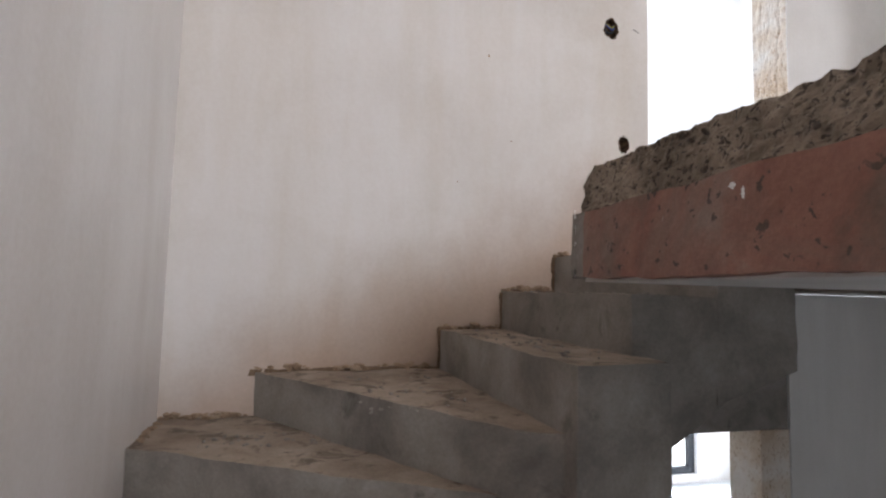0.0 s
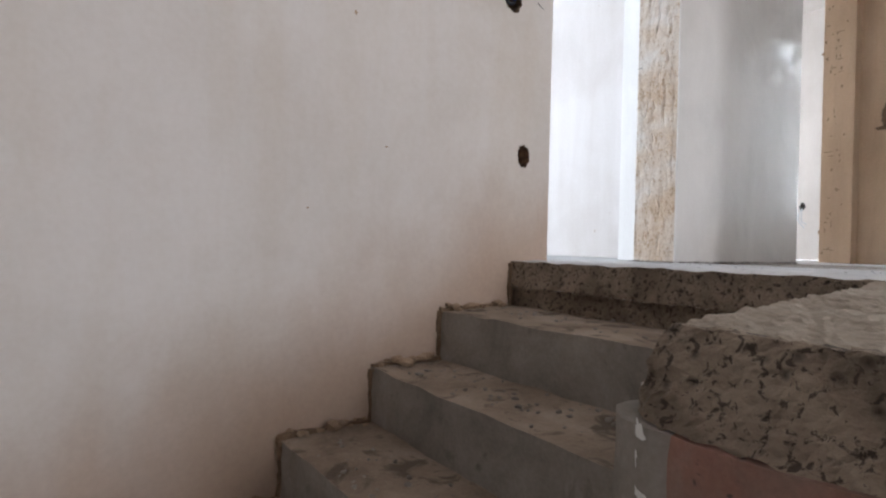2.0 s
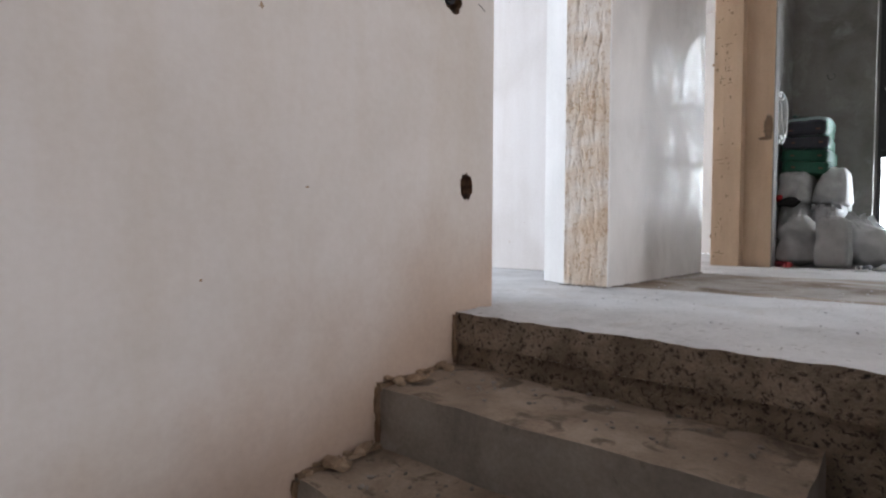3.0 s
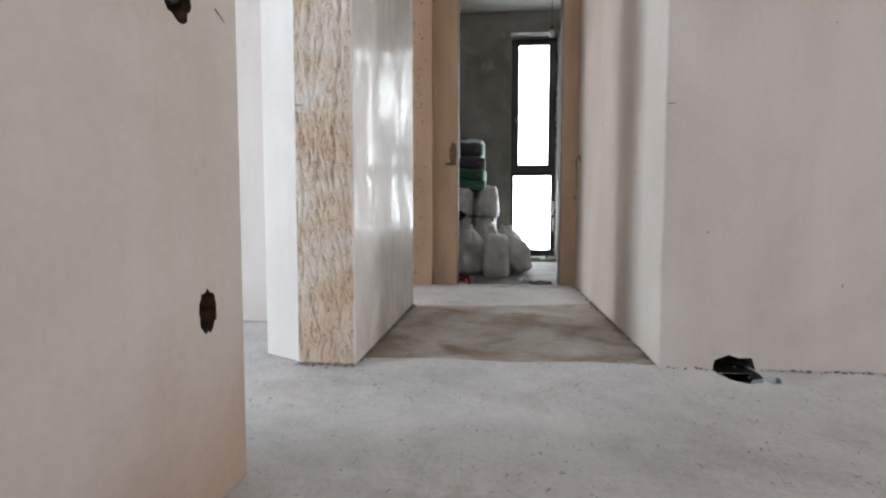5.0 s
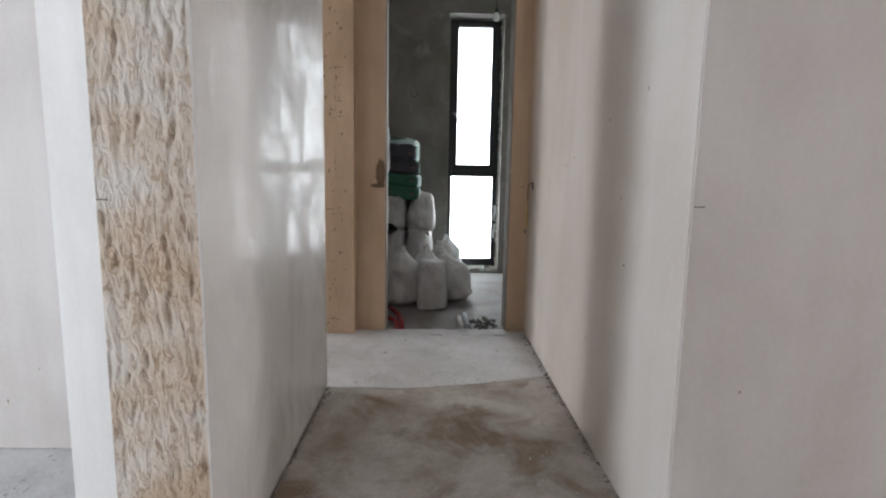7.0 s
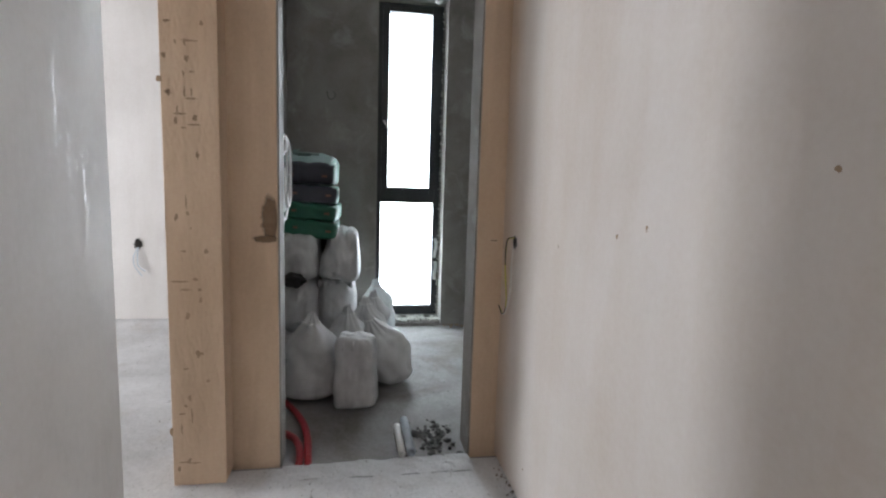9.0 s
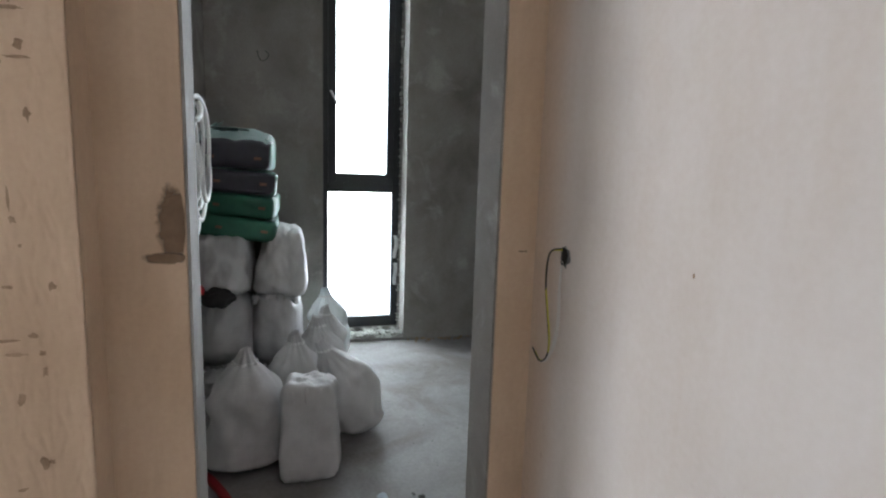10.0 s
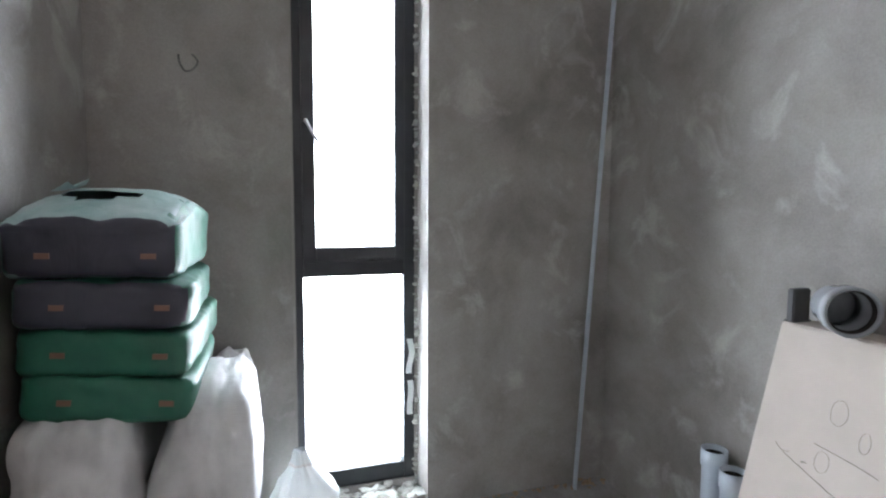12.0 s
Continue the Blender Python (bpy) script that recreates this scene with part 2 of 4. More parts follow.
def glow(name, color, strength):
    m, t, p = nodes_of(name)
    p.inputs["Base Color"].default_value = (0, 0, 0, 1)
    p.inputs["Emission Color"].default_value, p.inputs["Emission Strength"].default_value = rgba(color), strength
    return m


HAZE = glow("bright_overcast_sky", (0.95, 0.98, 1.0), 3.0)


# ---- mesh helpers ----
def mesh_of(name, bm, mat, smooth=False):
    bmesh.ops.recalc_face_normals(bm, faces=bm.faces)
    me = bpy.data.meshes.new(name)
    bm.to_mesh(me)
    bm.free()
    for m in mat if isinstance(mat, (list, tuple)) else [mat]:
        me.materials.append(m)
    if smooth:
        for f in me.polygons:
            f.use_smooth = True
    return me


def structure(name, bm, mat, label="", category="", smooth=False):
    return tagged(new(name, mesh_of(name, bm, mat, smooth)), label, category, kind="structure")


def thing(name, label, category, group="", at=None):
    ob = tagged(new(name), label, category, group)
    if at is not None:
        ob.matrix_world = at
    return ob


def part(name, bm, mat, parent, label="", smooth=False):
    ob = new(name, mesh_of(name, bm, mat, smooth))
    ob.parent = parent
    return tagged(ob, label)


def prism(frame_m, outline, depth, holes=(), pockets=()):
    """A slab whose face is the outline in a plane (u, v), with holes right through it and blind pockets (ring, depth); the body lies behind, at -w."""
    from mathutils.geometry import tessellate_polygon
    bm = bmesh.new()

    def face(rings, w):
        flat = [Vector((u, v, 0)) for r in rings for u, v in r]
        vs = [bm.verts.new(frame_m @ Vector((p.x, p.y, w))) for p in flat]
        for tri in tessellate_polygon([[Vector((u, v, 0)) for u, v in r] for r in rings]):
            bm.faces.new([vs[i] for i in tri])

    def rim(r, a, b):
        va = [bm.verts.new(frame_m @ Vector((u, v, a))) for u, v in r]
        vb = [bm.verts.new(frame_m @ Vector((u, v, b))) for u, v in r]
        for i in range(len(r)):
            j = (i + 1) % len(r)
            bm.faces.new((va[i], va[j], vb[j], vb[i]))

    face([outline, *holes, *[r for r, _ in pockets]], 0)
    face([outline, *holes], -depth)
    rim(outline, 0, -depth)
    for r in holes:
        rim(r, 0, -depth)
    count = len(bm.faces)
    for r, d in pockets:
        rim(r, 0, -d)
        face([r], -d)
    bm.faces.ensure_lookup_table()
    for f in bm.faces[count:]:
        f.material_index = 1
    bmesh.ops.remove_doubles(bm, verts=bm.verts, dist=0.0002)
    return bm


def rect(u0, v0, u1, v1):
    return [(u0, v0), (u1, v0), (u1, v1), (u0, v1)]


def ragged(u, v, ru, rv, n=18, rough=0.22, seed=0):
    """An irregular ring, as a hole hacked with a chisel."""
    rnd = random.Random(seed)
    out = []
    for i in range(n):
        a = 2 * math.pi * i / n
        k = 1 + rnd.uniform(-rough, rough)
        out.append((u + ru * k * math.cos(a), v + rv * k * math.sin(a)))
    return out


def facing(origin, u, v):
    """The frame of a wall's face: u and v along it, w out of it."""
    u, v = Vector(u), Vector(v)
    w = u.cross(v)
    m = Matrix((u, v, w)).transposed().to_4x4()
    return Matrix.Translation(origin) @ m


SOUTH = facing((0, 0, 0), (1, 0, 0), (0, 0, 1))      # faces -y; u is x
NORTH = facing((0, 0, 0), (-1, 0, 0), (0, 0, 1))     # faces +y; u is -x
WEST = facing((0, 0, 0), (0, -1, 0), (0, 0, 1))      # faces -x; u is -y
EAST = facing((0, 0, 0), (0, 1, 0), (0, 0, 1))       # faces +x; u is y
UP = facing((0, 0, 0), (1, 0, 0), (0, 1, 0))


def on(m, x=0, y=0, z=0):
    return Matrix.Translation((x, y, z)) @ m


def roughen(bm, amp, scale=8.0, seed=0.0, along=None):
    """Uneven faces: each vertex moved by a noise of its place."""
    for v in bm.verts:
        d = noise.noise_vector(v.co * scale + Vector((seed, seed, seed))) * amp + noise.noise_vector(v.co * scale * 3.1) * amp * 0.45
        v.co += d if along is None else Vector(along) * d.length


def block(corners_low, corners_high, cell=0.05):
    """A six-sided block from its four lower and four upper corners, cut into cells."""
    bm = bmesh.new()
    a = [Vector(c) for c in corners_low]
    b = [Vector(c) for c in corners_high]

    def patch(p, q, r, s):
        nu = max(1, min(230, round(max((q - p).length, (r - s).length) / cell)))
        nv = max(1, min(230, round(max((s - p).length, (r - q).length) / cell)))
        g = [[bm.verts.new(p.lerp(q, i / nu).lerp(s.lerp(r, i / nu), j / nv)) for j in range(nv + 1)] for i in range(nu + 1)]
        for i in range(nu):
            for j in range(nv):
                bm.faces.new((g[i][j], g[i + 1][j], g[i + 1][j + 1], g[i][j + 1]))

    patch(*a)
    patch(*b)
    for i in range(4):
        j = (i + 1) % 4
        patch(a[i], a[j], b[j], b[i])
    bmesh.ops.remove_doubles(bm, verts=bm.verts, dist=0.003)
    return bm


def box(x0, y0, z0, x1, y1, z1, cell=0.5):
    low = [(x0, y0, z0), (x1, y0, z0), (x1, y1, z0), (x0, y1, z0)]
    return block(low, [(x, y, z1) for x, y, _ in low], cell)


CEIL, LOW = 3.05, -3.0
FLOOR = -0.02      # the bathroom floor

# ---- stairwell and hall ----
# The wall beside the stairs, in two fields of plaster that meet in a faint bend; two chased-out boxes near its free end.
structure("wall_stair_lower", prism(facing((0.15, 3.158, 0), Vector((1.095, 0.052, 0)).normalized(), (0, 0, 1)), rect(0, LOW, 1.0962, CEIL), 0.2), PLASTER_STAIR,
          "pale pinkish plastered stair wall with damp clouds", "wall")
structure("wall_stair_upper", prism(on(SOUTH, 0, 3.21, 0), rect(1.245, LOW, 2.287, CEIL), 0.2,
          pockets=[(ragged(2.148, 0.398, 0.031, 0.043, 28, 0.11, seed=3), 0.07), (ragged(2.079, 0.978, 0.042, 0.052, 28, 0.12, seed=4), 0.07)]), [PLASTER_STAIR, CAVITY],
          "pale pinkish plastered stair wall with two chased holes", "wall")
structure("wall_west", prism(on(EAST, 0.165, 0, 0), rect(-2.6, LOW, 3.5, CEIL), 0.25), PLASTER, "pale plastered wall beside the stair flight", "wall")
# hall to the north
structure("wall_hall_west", box(2.09, 3.412, 0, 2.288, 3.9, CEIL), PLASTER_GREY, "plastered return of the stair wall", "wall")
structure("wall_hall_inner", box(-0.6, 3.7, 0, 2.088, 3.9, CEIL), PLASTER_GREY, "plastered hall wall behind the stairs", "wall")
structure("wall_hall_far_west", prism(on(EAST, -0.6, 0, 0), rect(3.7, 0, 7.6, CEIL), 0.2), PLASTER_GREY, "plastered hall wall", "wall")
structure("wall_recess", prism(on(WEST, 3.90, 0, 0), rect(-7.6, 0, -3.42, CEIL), 0.15), PLASTER, "white plastered wall of the hall recess", "wall")
structure("wall_north", prism(on(SOUTH, 0, 7.6, 0), rect(-0.8, LOW - 0.3, 8.6, CEIL), 0.25,
          holes=[rect(0.88, 0.1, 1.72, 2.6), rect(5.76, 0.1, 6.6, 2.55), rect(4.7, LOW + 0.12, 6.3, LOW + 2.5)]), PLASTER_GREY, "plastered outer wall with window openings", "wall")
# the lower opening is made up, to go with the added lower fill
structure("wall_south", prism(on(NORTH, 0, -2.6, 0), rect(-8.6, LOW - 0.3, 0.3, CEIL), 0.25, holes=[rect(-2.55, 0.35, -1.75, 2.45), rect(-2.0, LOW + 0.95, -1.25, LOW + 2.15)]), PLASTER, "plastered outer wall", "wall")
# corridor
structure("wall_corridor_left", prism(on(SOUTH, 0, 3.2, 0), rect(3.186, 0, 4.545, CEIL), 0.2), PLASTER_GLOSS, "smooth white corridor wall with a trowelled sheen", "wall")
structure("corner_bead", box(3.161, 3.1985, 0, 3.1855, 3.2038, CEIL), PLASTER_GLOSS, "smooth white plastered corner of the pier", "trim")
structure("wall_corridor_right", prism(on(NORTH, 0, 2.03, 0), rect(-5.58, 0, -3.275, CEIL), 0.2), PLASTER_WARM, "pale plastered corridor wall", "wall")
structure("wall_hall_east", prism(on(WEST, 3.267, 0, 0), rect(-2.027, -0.02, 2.6, CEIL), 0.2,
          pockets=[([(-1.835, -0.019), (-1.825, 0.03), (-1.775, 0.052), (-1.735, 0.04), (-1.69, 0.042), (-1.672, -0.019)], 0.12)]), [PLASTER, DARK],
          "pale grey plastered hall wall with streaks", "wall")
structure("pier_plaster_strip", prism(facing((3.172, 3.433, 0), Vector((0.115, 0.19, 0)).normalized() * -1, (0, 0, 1)), rect(-0.21, 0, 0, CEIL), 0.05), PLASTER_GREY, "white plastered edge of the pier", "wall")


def scraped_face(name, x, y0, y1, mat, label, amp, seed, back):
    """A pier end whose skim is gouged by the trowel."""
    bm = bmesh.new()
    ny, nz = 56, 560
    rnd = random.Random(seed)
    cuts = [(rnd.uniform(y0, y1), rnd.uniform(0, CEIL), rnd.uniform(0.0028, 0.006), rnd.uniform(0.012, 0.034), rnd.uniform(-0.6, 0.6)) for _ in range(640)]
    grid = []
    h = np.zeros((ny + 1, nz + 1))
    ys, zs = np.linspace(y0, y1, ny + 1), np.linspace(0, CEIL, nz + 1)
    Y, Z = np.meshgrid(ys, zs, indexing="ij")
    for cy, cz, ry, rz, tilt in cuts:
        a, b = (Y - cy) + (Z - cz) * tilt * 0.5, Z - cz
        h -= np.exp(-((a / ry) ** 2 + (b / rz) ** 2)) * amp
    for i in range(ny + 1):
        row = []
        for j in range(nz + 1):
            n = noise.noise(Vector((ys[i] * 30, zs[j] * 14, seed))) * amp * 0.4
            row.append(bm.verts.new((x - max(-0.012, h[i, j]) - n if 0 < i < ny else x, ys[i], zs[j])))
        grid.append(row)
    for i in range(ny):
        for j in range(nz):
            bm.faces.new((grid[i][j], grid[i][j + 1], grid[i + 1][j + 1], grid[i + 1][j]))
    ob = structure(name, bm, mat, label, "wall", True)
    structure(name + "_core", box(x + 0.016, y0 + 0.001, 0, back, y1 - 0.001, CEIL), mat, "raw gypsum pier", "wall")
    return ob


scraped_face("pier_corridor", 3.165, 3.204, 3.43, SCRAPED, "scraped pinkish gypsum pier end", 0.0034, 5, 3.184)
scraped_face("pier_door", 5.447, 3.195, 3.395, PLASTER_TAN, "raw tan gypsum pier with gouges", 0.0012, 9, 5.60)
# bathroom doorway and its partition
structure("wall_door_left", prism(on(WEST, 5.58, 0, 0), rect(-3.224, -0.1, -3.003, CEIL), 0.14), PLASTER_TAN, "raw tan plastered door jamb", "wall")
structure("wall_door_right", prism(on(WEST, 5.58, 0, 0), rect(-2.149, -0.1, -0.8, CEIL), 0.17), PLASTER_TAN, "raw tan plastered door jamb", "wall")
structure("door_lintel", box(5.582, 2.15, 2.45, 5.72, 3.003, CEIL), PLASTER_TAN, "plastered lintel over the doorway", "wall")
structure("jamb_reveal_left", box(5.583, 2.994, -0.1, 5.716, 3.0015, 2.45), CEMENT, "grey cement reveal", "trim")
structure("jamb_reveal_right", box(5.583, 2.1505, -0.1, 5.763, 2.158, 2.45), CEMENT, "grey cement reveal", "trim")
structure("wall_bath_door_inner", box(5.722, 3.0025, -0.1, 5.735, 3.25, CEIL), CEMENT, "grey cement-rendered wall", "wall")
structure("wall_bath_door_inner_right", box(5.752, 0.8, -0.1, 5.763, 2.149, CEIL), CEMENT, "grey cement-rendered wall", "wall")
structure("wall_bath_left", box(5.605, 3.252, -0.3, 8.2, 3.40, CEIL), CEMENT, "grey cement-rendered bathroom wall", "wall")
structure("wall_bath_right", prism(on(NORTH, 0, 0.98, 0), rect(-8.2, -0.3, -5.765, CEIL), 0.2), CEMENT, "mottled grey cement-rendered wall", "wall")
structure("wall_bath_window", prism(on(WEST, 7.875, 0, 0), rect(-3.251, -0.3, -0.981, CEIL), 0.28, holes=[rect(-2.53, 0.0, -1.936, 2.79)]), CEMENT,
          "grey cement-rendered wall with a tall window opening", "wall")
# left room
structure("wall_left_room_east", prism(on(WEST, 8.14, 0, 0), rect(-7.6, 0, -3.402, CEIL), 0.2), PLASTER_GREY, "white plastered room wall", "wall")
structure("wall_left_room_west", box(4.082, 3.42, 0, 4.2, 7.6, CEIL), PLASTER_GREY, "white plastered room wall", "wall")
st = SCREED.node_tree
sp = st.nodes["Principled BSDF"]
link = sp.inputs["Base Color"].links[0].from_socket
fleck = ramp(st, tex_noise(st, 17, 4, 0.55, (1, 1.8, 1), seed=11, warp=2.0), [(0.635, G(0)), (0.70, G(0.7))])
st.links.new(mixed(st, fleck, link, (0.2, 0.185, 0.17)), sp.inputs["Base Color"])
structure("floor_landing", prism(on(UP, 0, 0, -0.004), [(2.12, -2.6), (8.2, -2.6), (8.2, 0.8), (5.54, 0.8), (5.54, 3.25), (8.18, 3.3), (8.18, 7.6), (-0.8, 7.6), (-0.8, 3.6), (2.26, 3.6), (2.26, 3.21), (2.24, 2.1), (2.12, 2.1)], 0.075,
          holes=[[(3.29, 2.02), (3.31, 2.3), (3.275, 2.6), (3.30, 2.9), (3.27, 3.21), (4.53, 3.21), (4.52, 2.8), (4.60, 2.4), (4.72, 2.02)]], pockets=[(ragged(3.245, 1.762, 0.15, 0.076, 30, 0.06, 6), 0.07)]), [SCREED, DARK], "pale grey cement screed floor with scuffs and stains", "floor")
# this stretch between the lit floors has its shade painted in
structure("floor_corridor", prism(on(UP, 0, 0, -0.006), [(3.2, 2.02), (3.2, 3.215), (4.8, 3.215), (4.8, 2.02)], 0.07), SCREED_SHADED_DIRTY, "brown-stained screed in the corridor, its shade put into the colour", "floor")
structure("floor_bathroom", prism(on(UP, 0, 0, FLOOR), rect(5.5, 0.8, 8.2, 3.26), 0.15), SCREED_BATH, "dusty grey concrete bathroom floor", "floor")
structure("ceiling", prism(on(UP, 0, 0, CEIL + 0.2), rect(-0.9, -2.9, 8.7, 7.9), 0.2), PLASTER_GREY, "white ceiling", "ceiling")
structure("ceiling_below", prism(on(UP, 0, 0, -0.11), [(1.31, -2.6), (8.2, -2.6), (8.2, 1.0), (5.49, 1.0), (5.49, 3.27), (7.9, 3.3), (7.9, 7.6), (-0.8, 7.6), (-0.8, 3.6), (2.25, 3.6), (2.25, 2.12), (1.31, 2.12)], 0.195), PLASTER_GREY, "white soffit of the upper slab", "ceiling")

# ---- stairs ----
# each step: wall end and inner end of its nosing
NOSE = [((2.09, 3.208), (2.068, 2.1)), ((1.775, 3.208), (1.805, 2.25)), ((1.52, 3.208), (1.525, 2.25)), ((1.235, 3.208), (1.265, 2.08)),
        ((0.475, 3.208), (1.165, 2.20)), ((0.167, 2.80), (1.19, 2.20))]
RISE = 0.166
stairs = tagged(new("staircase"), "unfinished concrete winder stairs with dusty, chipped treads", "stairs", kind="structure")
for k in range(1, 18):
    if k < 6:
        (ax, ay), (bx, by) = NOSE[k]
        (cx, cy), (dx, dy) = NOSE[k - 1]
    else:
        y = 1.88 - 0.28 * (k - 6)
        ax, bx, cx, dx, ay, by = 0.167, 1.19, 0.167, 1.19, y, y
        cy = dy = y + 0.28
        if k == 6:
            cy, dy = NOSE[5][0][1], NOSE[5][1][1]
    top = -RISE * k
    if k == 5:
        plan = [(ax, ay), (bx, by), (0.49, 3.19), (0.167, 3.208)]
    elif k == 4:
        plan = [(ax, ay), (bx, by), (1.275, 2.13), (1.255, 3.208)]
    elif k == 1:
        plan = [(ax, ay), (bx, 2.25), (2.09, 2.25), (2.11, 3.208)]
    elif k == 3:
        plan = [(ax, ay), (bx, by), (1.54, 2.11), (1.54, 3.208)]
    else:
        plan = [(ax, ay), (bx, by), (dx + (0.02 if k < 6 else 0), dy + (0.02 if k > 5 else 0)), (cx + (0.02 if k < 6 else 0), cy + (0.02 if k > 5 else 0))]
    low = {1: (-0.64, -0.55), 2: (-0.83, -0.64), 3: (-1.05, -0.84)}.get(k, (top - 0.6, top - 0.55))
    bottoms = [low[0], low[0], low[1], low[1]]
    bm = block([(x, y, z) for (x, y), z in zip(plan, bottoms)], [(x, y, top) for x, y in plan], 0.045)
    roughen(bm, 0.006, 7.0, k)
    for f in bm.faces:
        f.material_index = 1 if f.normal.z > 0.7 or (f.calc_center_median().z > top - 0.012) else 0
    part("step", bm, [STEP, DUSTY], stairs)
# top riser: a skim of screed over the slab's edge
bm = block([(2.105, 3.208, -0.31), (2.085, 2.1, -0.31), (2.4, 2.1, -0.31), (2.3, 3.208, -0.31)], [(2.112, 3.208, -0.09), (2.095, 2.1, -0.09), (2.4, 2.1, -0.09), (2.3, 3.208, -0.09)], 0.04)
roughen(bm, 0.008, 9)
part("slab_nosing", bm, MORTAR, stairs, "recessed broken slab edge under the screed")
bm = block([(2.09, 3.208, -0.095), (2.068, 2.1, -0.095), (2.4, 2.1, -0.095), (2.3, 3.208, -0.095)], [(2.092, 3.208, 0.0), (2.072, 2.1, 0.0), (2.42, 2.1, 0.002), (2.32, 3.208, 0.002)], 0.02)
roughen(bm, 0.006, 12)
bm.normal_update()
for f in bm.faces:
    f.material_index = 1 if f.normal.z > 0.7 else 0
part("screed_nosing", bm, [MORTAR, SCREED], stairs, "rounded screed edge of the landing")

# ---- slab edge beside the flight ----
slab = tagged(new("landing_slab_edge"), "cut concrete slab edge, red-washed face under crumbling mortar screed", "slab", kind="structure")
bm = block([(1.27, -2.6, -0.307), (1.5, -2.6, -0.307), (1.5, 2.15, -0.30), (1.27, 2.15, -0.30)], [(1.27, -2.6, -0.138), (1.5, -2.6, -0.138), (1.5, 2.15, -0.145), (1.27, 2.15, -0.145)], 0.03)
for v in bm.verts:
    # worn, rounded outer corner
    a, b = 1.318 - v.co.x, v.co.y - 2.102
    if a > 0 and b > 0 and math.hypot(a, b) > 0.048:
        k = 0.048 / math.hypot(a, b)
        v.co.x, v.co.y = 1.318 - a * k, 2.102 + b * k
roughen(bm, 0.006, 9)
bm.normal_update()
for f in bm.faces:
    # the unwashed end round the corner
    f.material_index = 1 if f.calc_center_median().y > 2.055 else 0
part("slab_face", bm, [REDSLAB, STEP], slab)
bm = block([(1.274, 0.2, -0.137), (2.13, 0.2, -0.12), (2.13, 2.13, -0.12), (1.274, 2.13, -0.143)], [(1.30, 0.2, -0.040), (2.13, 0.2, 0.0), (2.13, 2.1, 0.0), (1.308, 2.085, -0.036)], 0.0085)
for v in bm.verts:
    a, b = 1.33 - v.co.x, v.co.y - 2.07
    if a > 0 and b > 0 and math.hypot(a, b) > 0.055:
        k = 0.055 / math.hypot(a, b)
        v.co.x, v.co.y = 1.33 - a * k, 2.07 + b * k
roughen(bm, 0.004, 9)
roughen(bm, 0.005, 30)
roughen(bm, 0.0035, 70)
bm.normal_update()
# pores and fallen-out pebbles along the broken edge
rnd = random.Random(14)
pores = []
for _ in range(420):
    up = rnd.uniform(0.0, 1.0)
    pores.append((1.274 + 0.028 * up, rnd.uniform(0.9, 2.13), -0.14 + 0.1 * up, rnd.uniform(0.005, 0.013)))
pores += [(rnd.uniform(1.27, 2.1), 2.125, rnd.uniform(-0.14, -0.05), rnd.uniform(0.005, 0.012)) for _ in range(110)]
pores = np.array(pores)
bm.verts.ensure_lookup_table()
where = np.array([v.co[:] for v in bm.verts])
for start in range(0, len(where), 4000):
    d = np.linalg.norm(where[start:start + 4000, None, :] - pores[None, :, :3], axis=2) / pores[None, :, 3]
    depth = (np.exp(-(d * 1.1) ** 2) * pores[None, :, 3]).max(axis=1)
    for k, deep in enumerate(depth):
        if deep > 0.0008:
            v = bm.verts[start + k]
            v.co -= v.normal * float(min(deep, 0.013))
bm.normal_update()
for f in bm.faces:
    c = f.calc_center_median()
    f.material_index = 1 if abs(f.normal.z) > 0.75 and c.x > 1.325 and c.z > -0.075 else 0
part("screed_edge", bm, [MORTAR, SANDY], slab, "crumbling brown mortar screed")
bm = block([(1.285, -2.6, -0.137), (2.13, -2.6, -0.12), (2.13, 0.205, -0.12), (1.285, 0.205, -0.137)], [(1.30, -2.6, -0.04), (2.13, -2.6, 0.0), (2.13, 0.205, 0.0), (1.30, 0.205, -0.04)], 0.06)
roughen(bm, 0.009, 14)
part("screed_edge", bm, MORTAR, slab, "crumbling brown mortar screed")
rnd = random.Random(3)
for y, z, ru, rv in ((2.09, -0.098, 0.013, 0.010), (2.098, -0.128, 0.005, 0.004), (2.10, -0.135, 0.006, 0.007), (2.092, -0.168, 0.010, 0.004), (2.102, -0.16, 0.003, 0.010),
                     (2.10, -0.235, 0.006, 0.012), (1.62, -0.12, 0.006, 0.004), (1.60, -0.135, 0.004, 0.009), (1.33, -0.15, 0.006, 0.005)):
    bm = bmesh.new()
    bm.faces.new([bm.verts.new((1.2605 + 0.9 * max(0.0, u - 2.088), u, v)) for u, v in ragged(y, z - 0.05, ru, rv, 16, 0.55, y * 7 + z)])
    part("paint_splash", bm, WHITE_PVC, slab, "dried white splash")
# beam, pier and walls of the storey below
structure("lintel_below", box(2.292, 3.212, -1.0, 3.11, 3.42, -0.31), STEP, "dark concrete lintel of the lower storey", "beam")
structure("pier_below", box(2.93, 3.205, LOW, 3.11, 3.409, -1.002), SCRAPED, "scraped gypsum pier of the lower storey", "wall")
structure("wall_below_corridor", prism(on(SOUTH, 0, 3.2, 0), rect(3.112, LOW, 7.0, -0.31), 0.2), PLASTER_GREY, "white plastered corridor wall of the lower storey", "wall")
structure("wall_below_strip", box(3.2, 3.412, LOW, 3.4, 3.62, -0.31), PLASTER_GREY, "white plastered edge of the lower pier", "wall")
structure("floor_below", prism(on(UP, 0, 0, LOW), rect(-0.9, -2.9, 8.7, 7.9), 0.2), SCREED, "pale concrete floor of the lower storey", "floor")
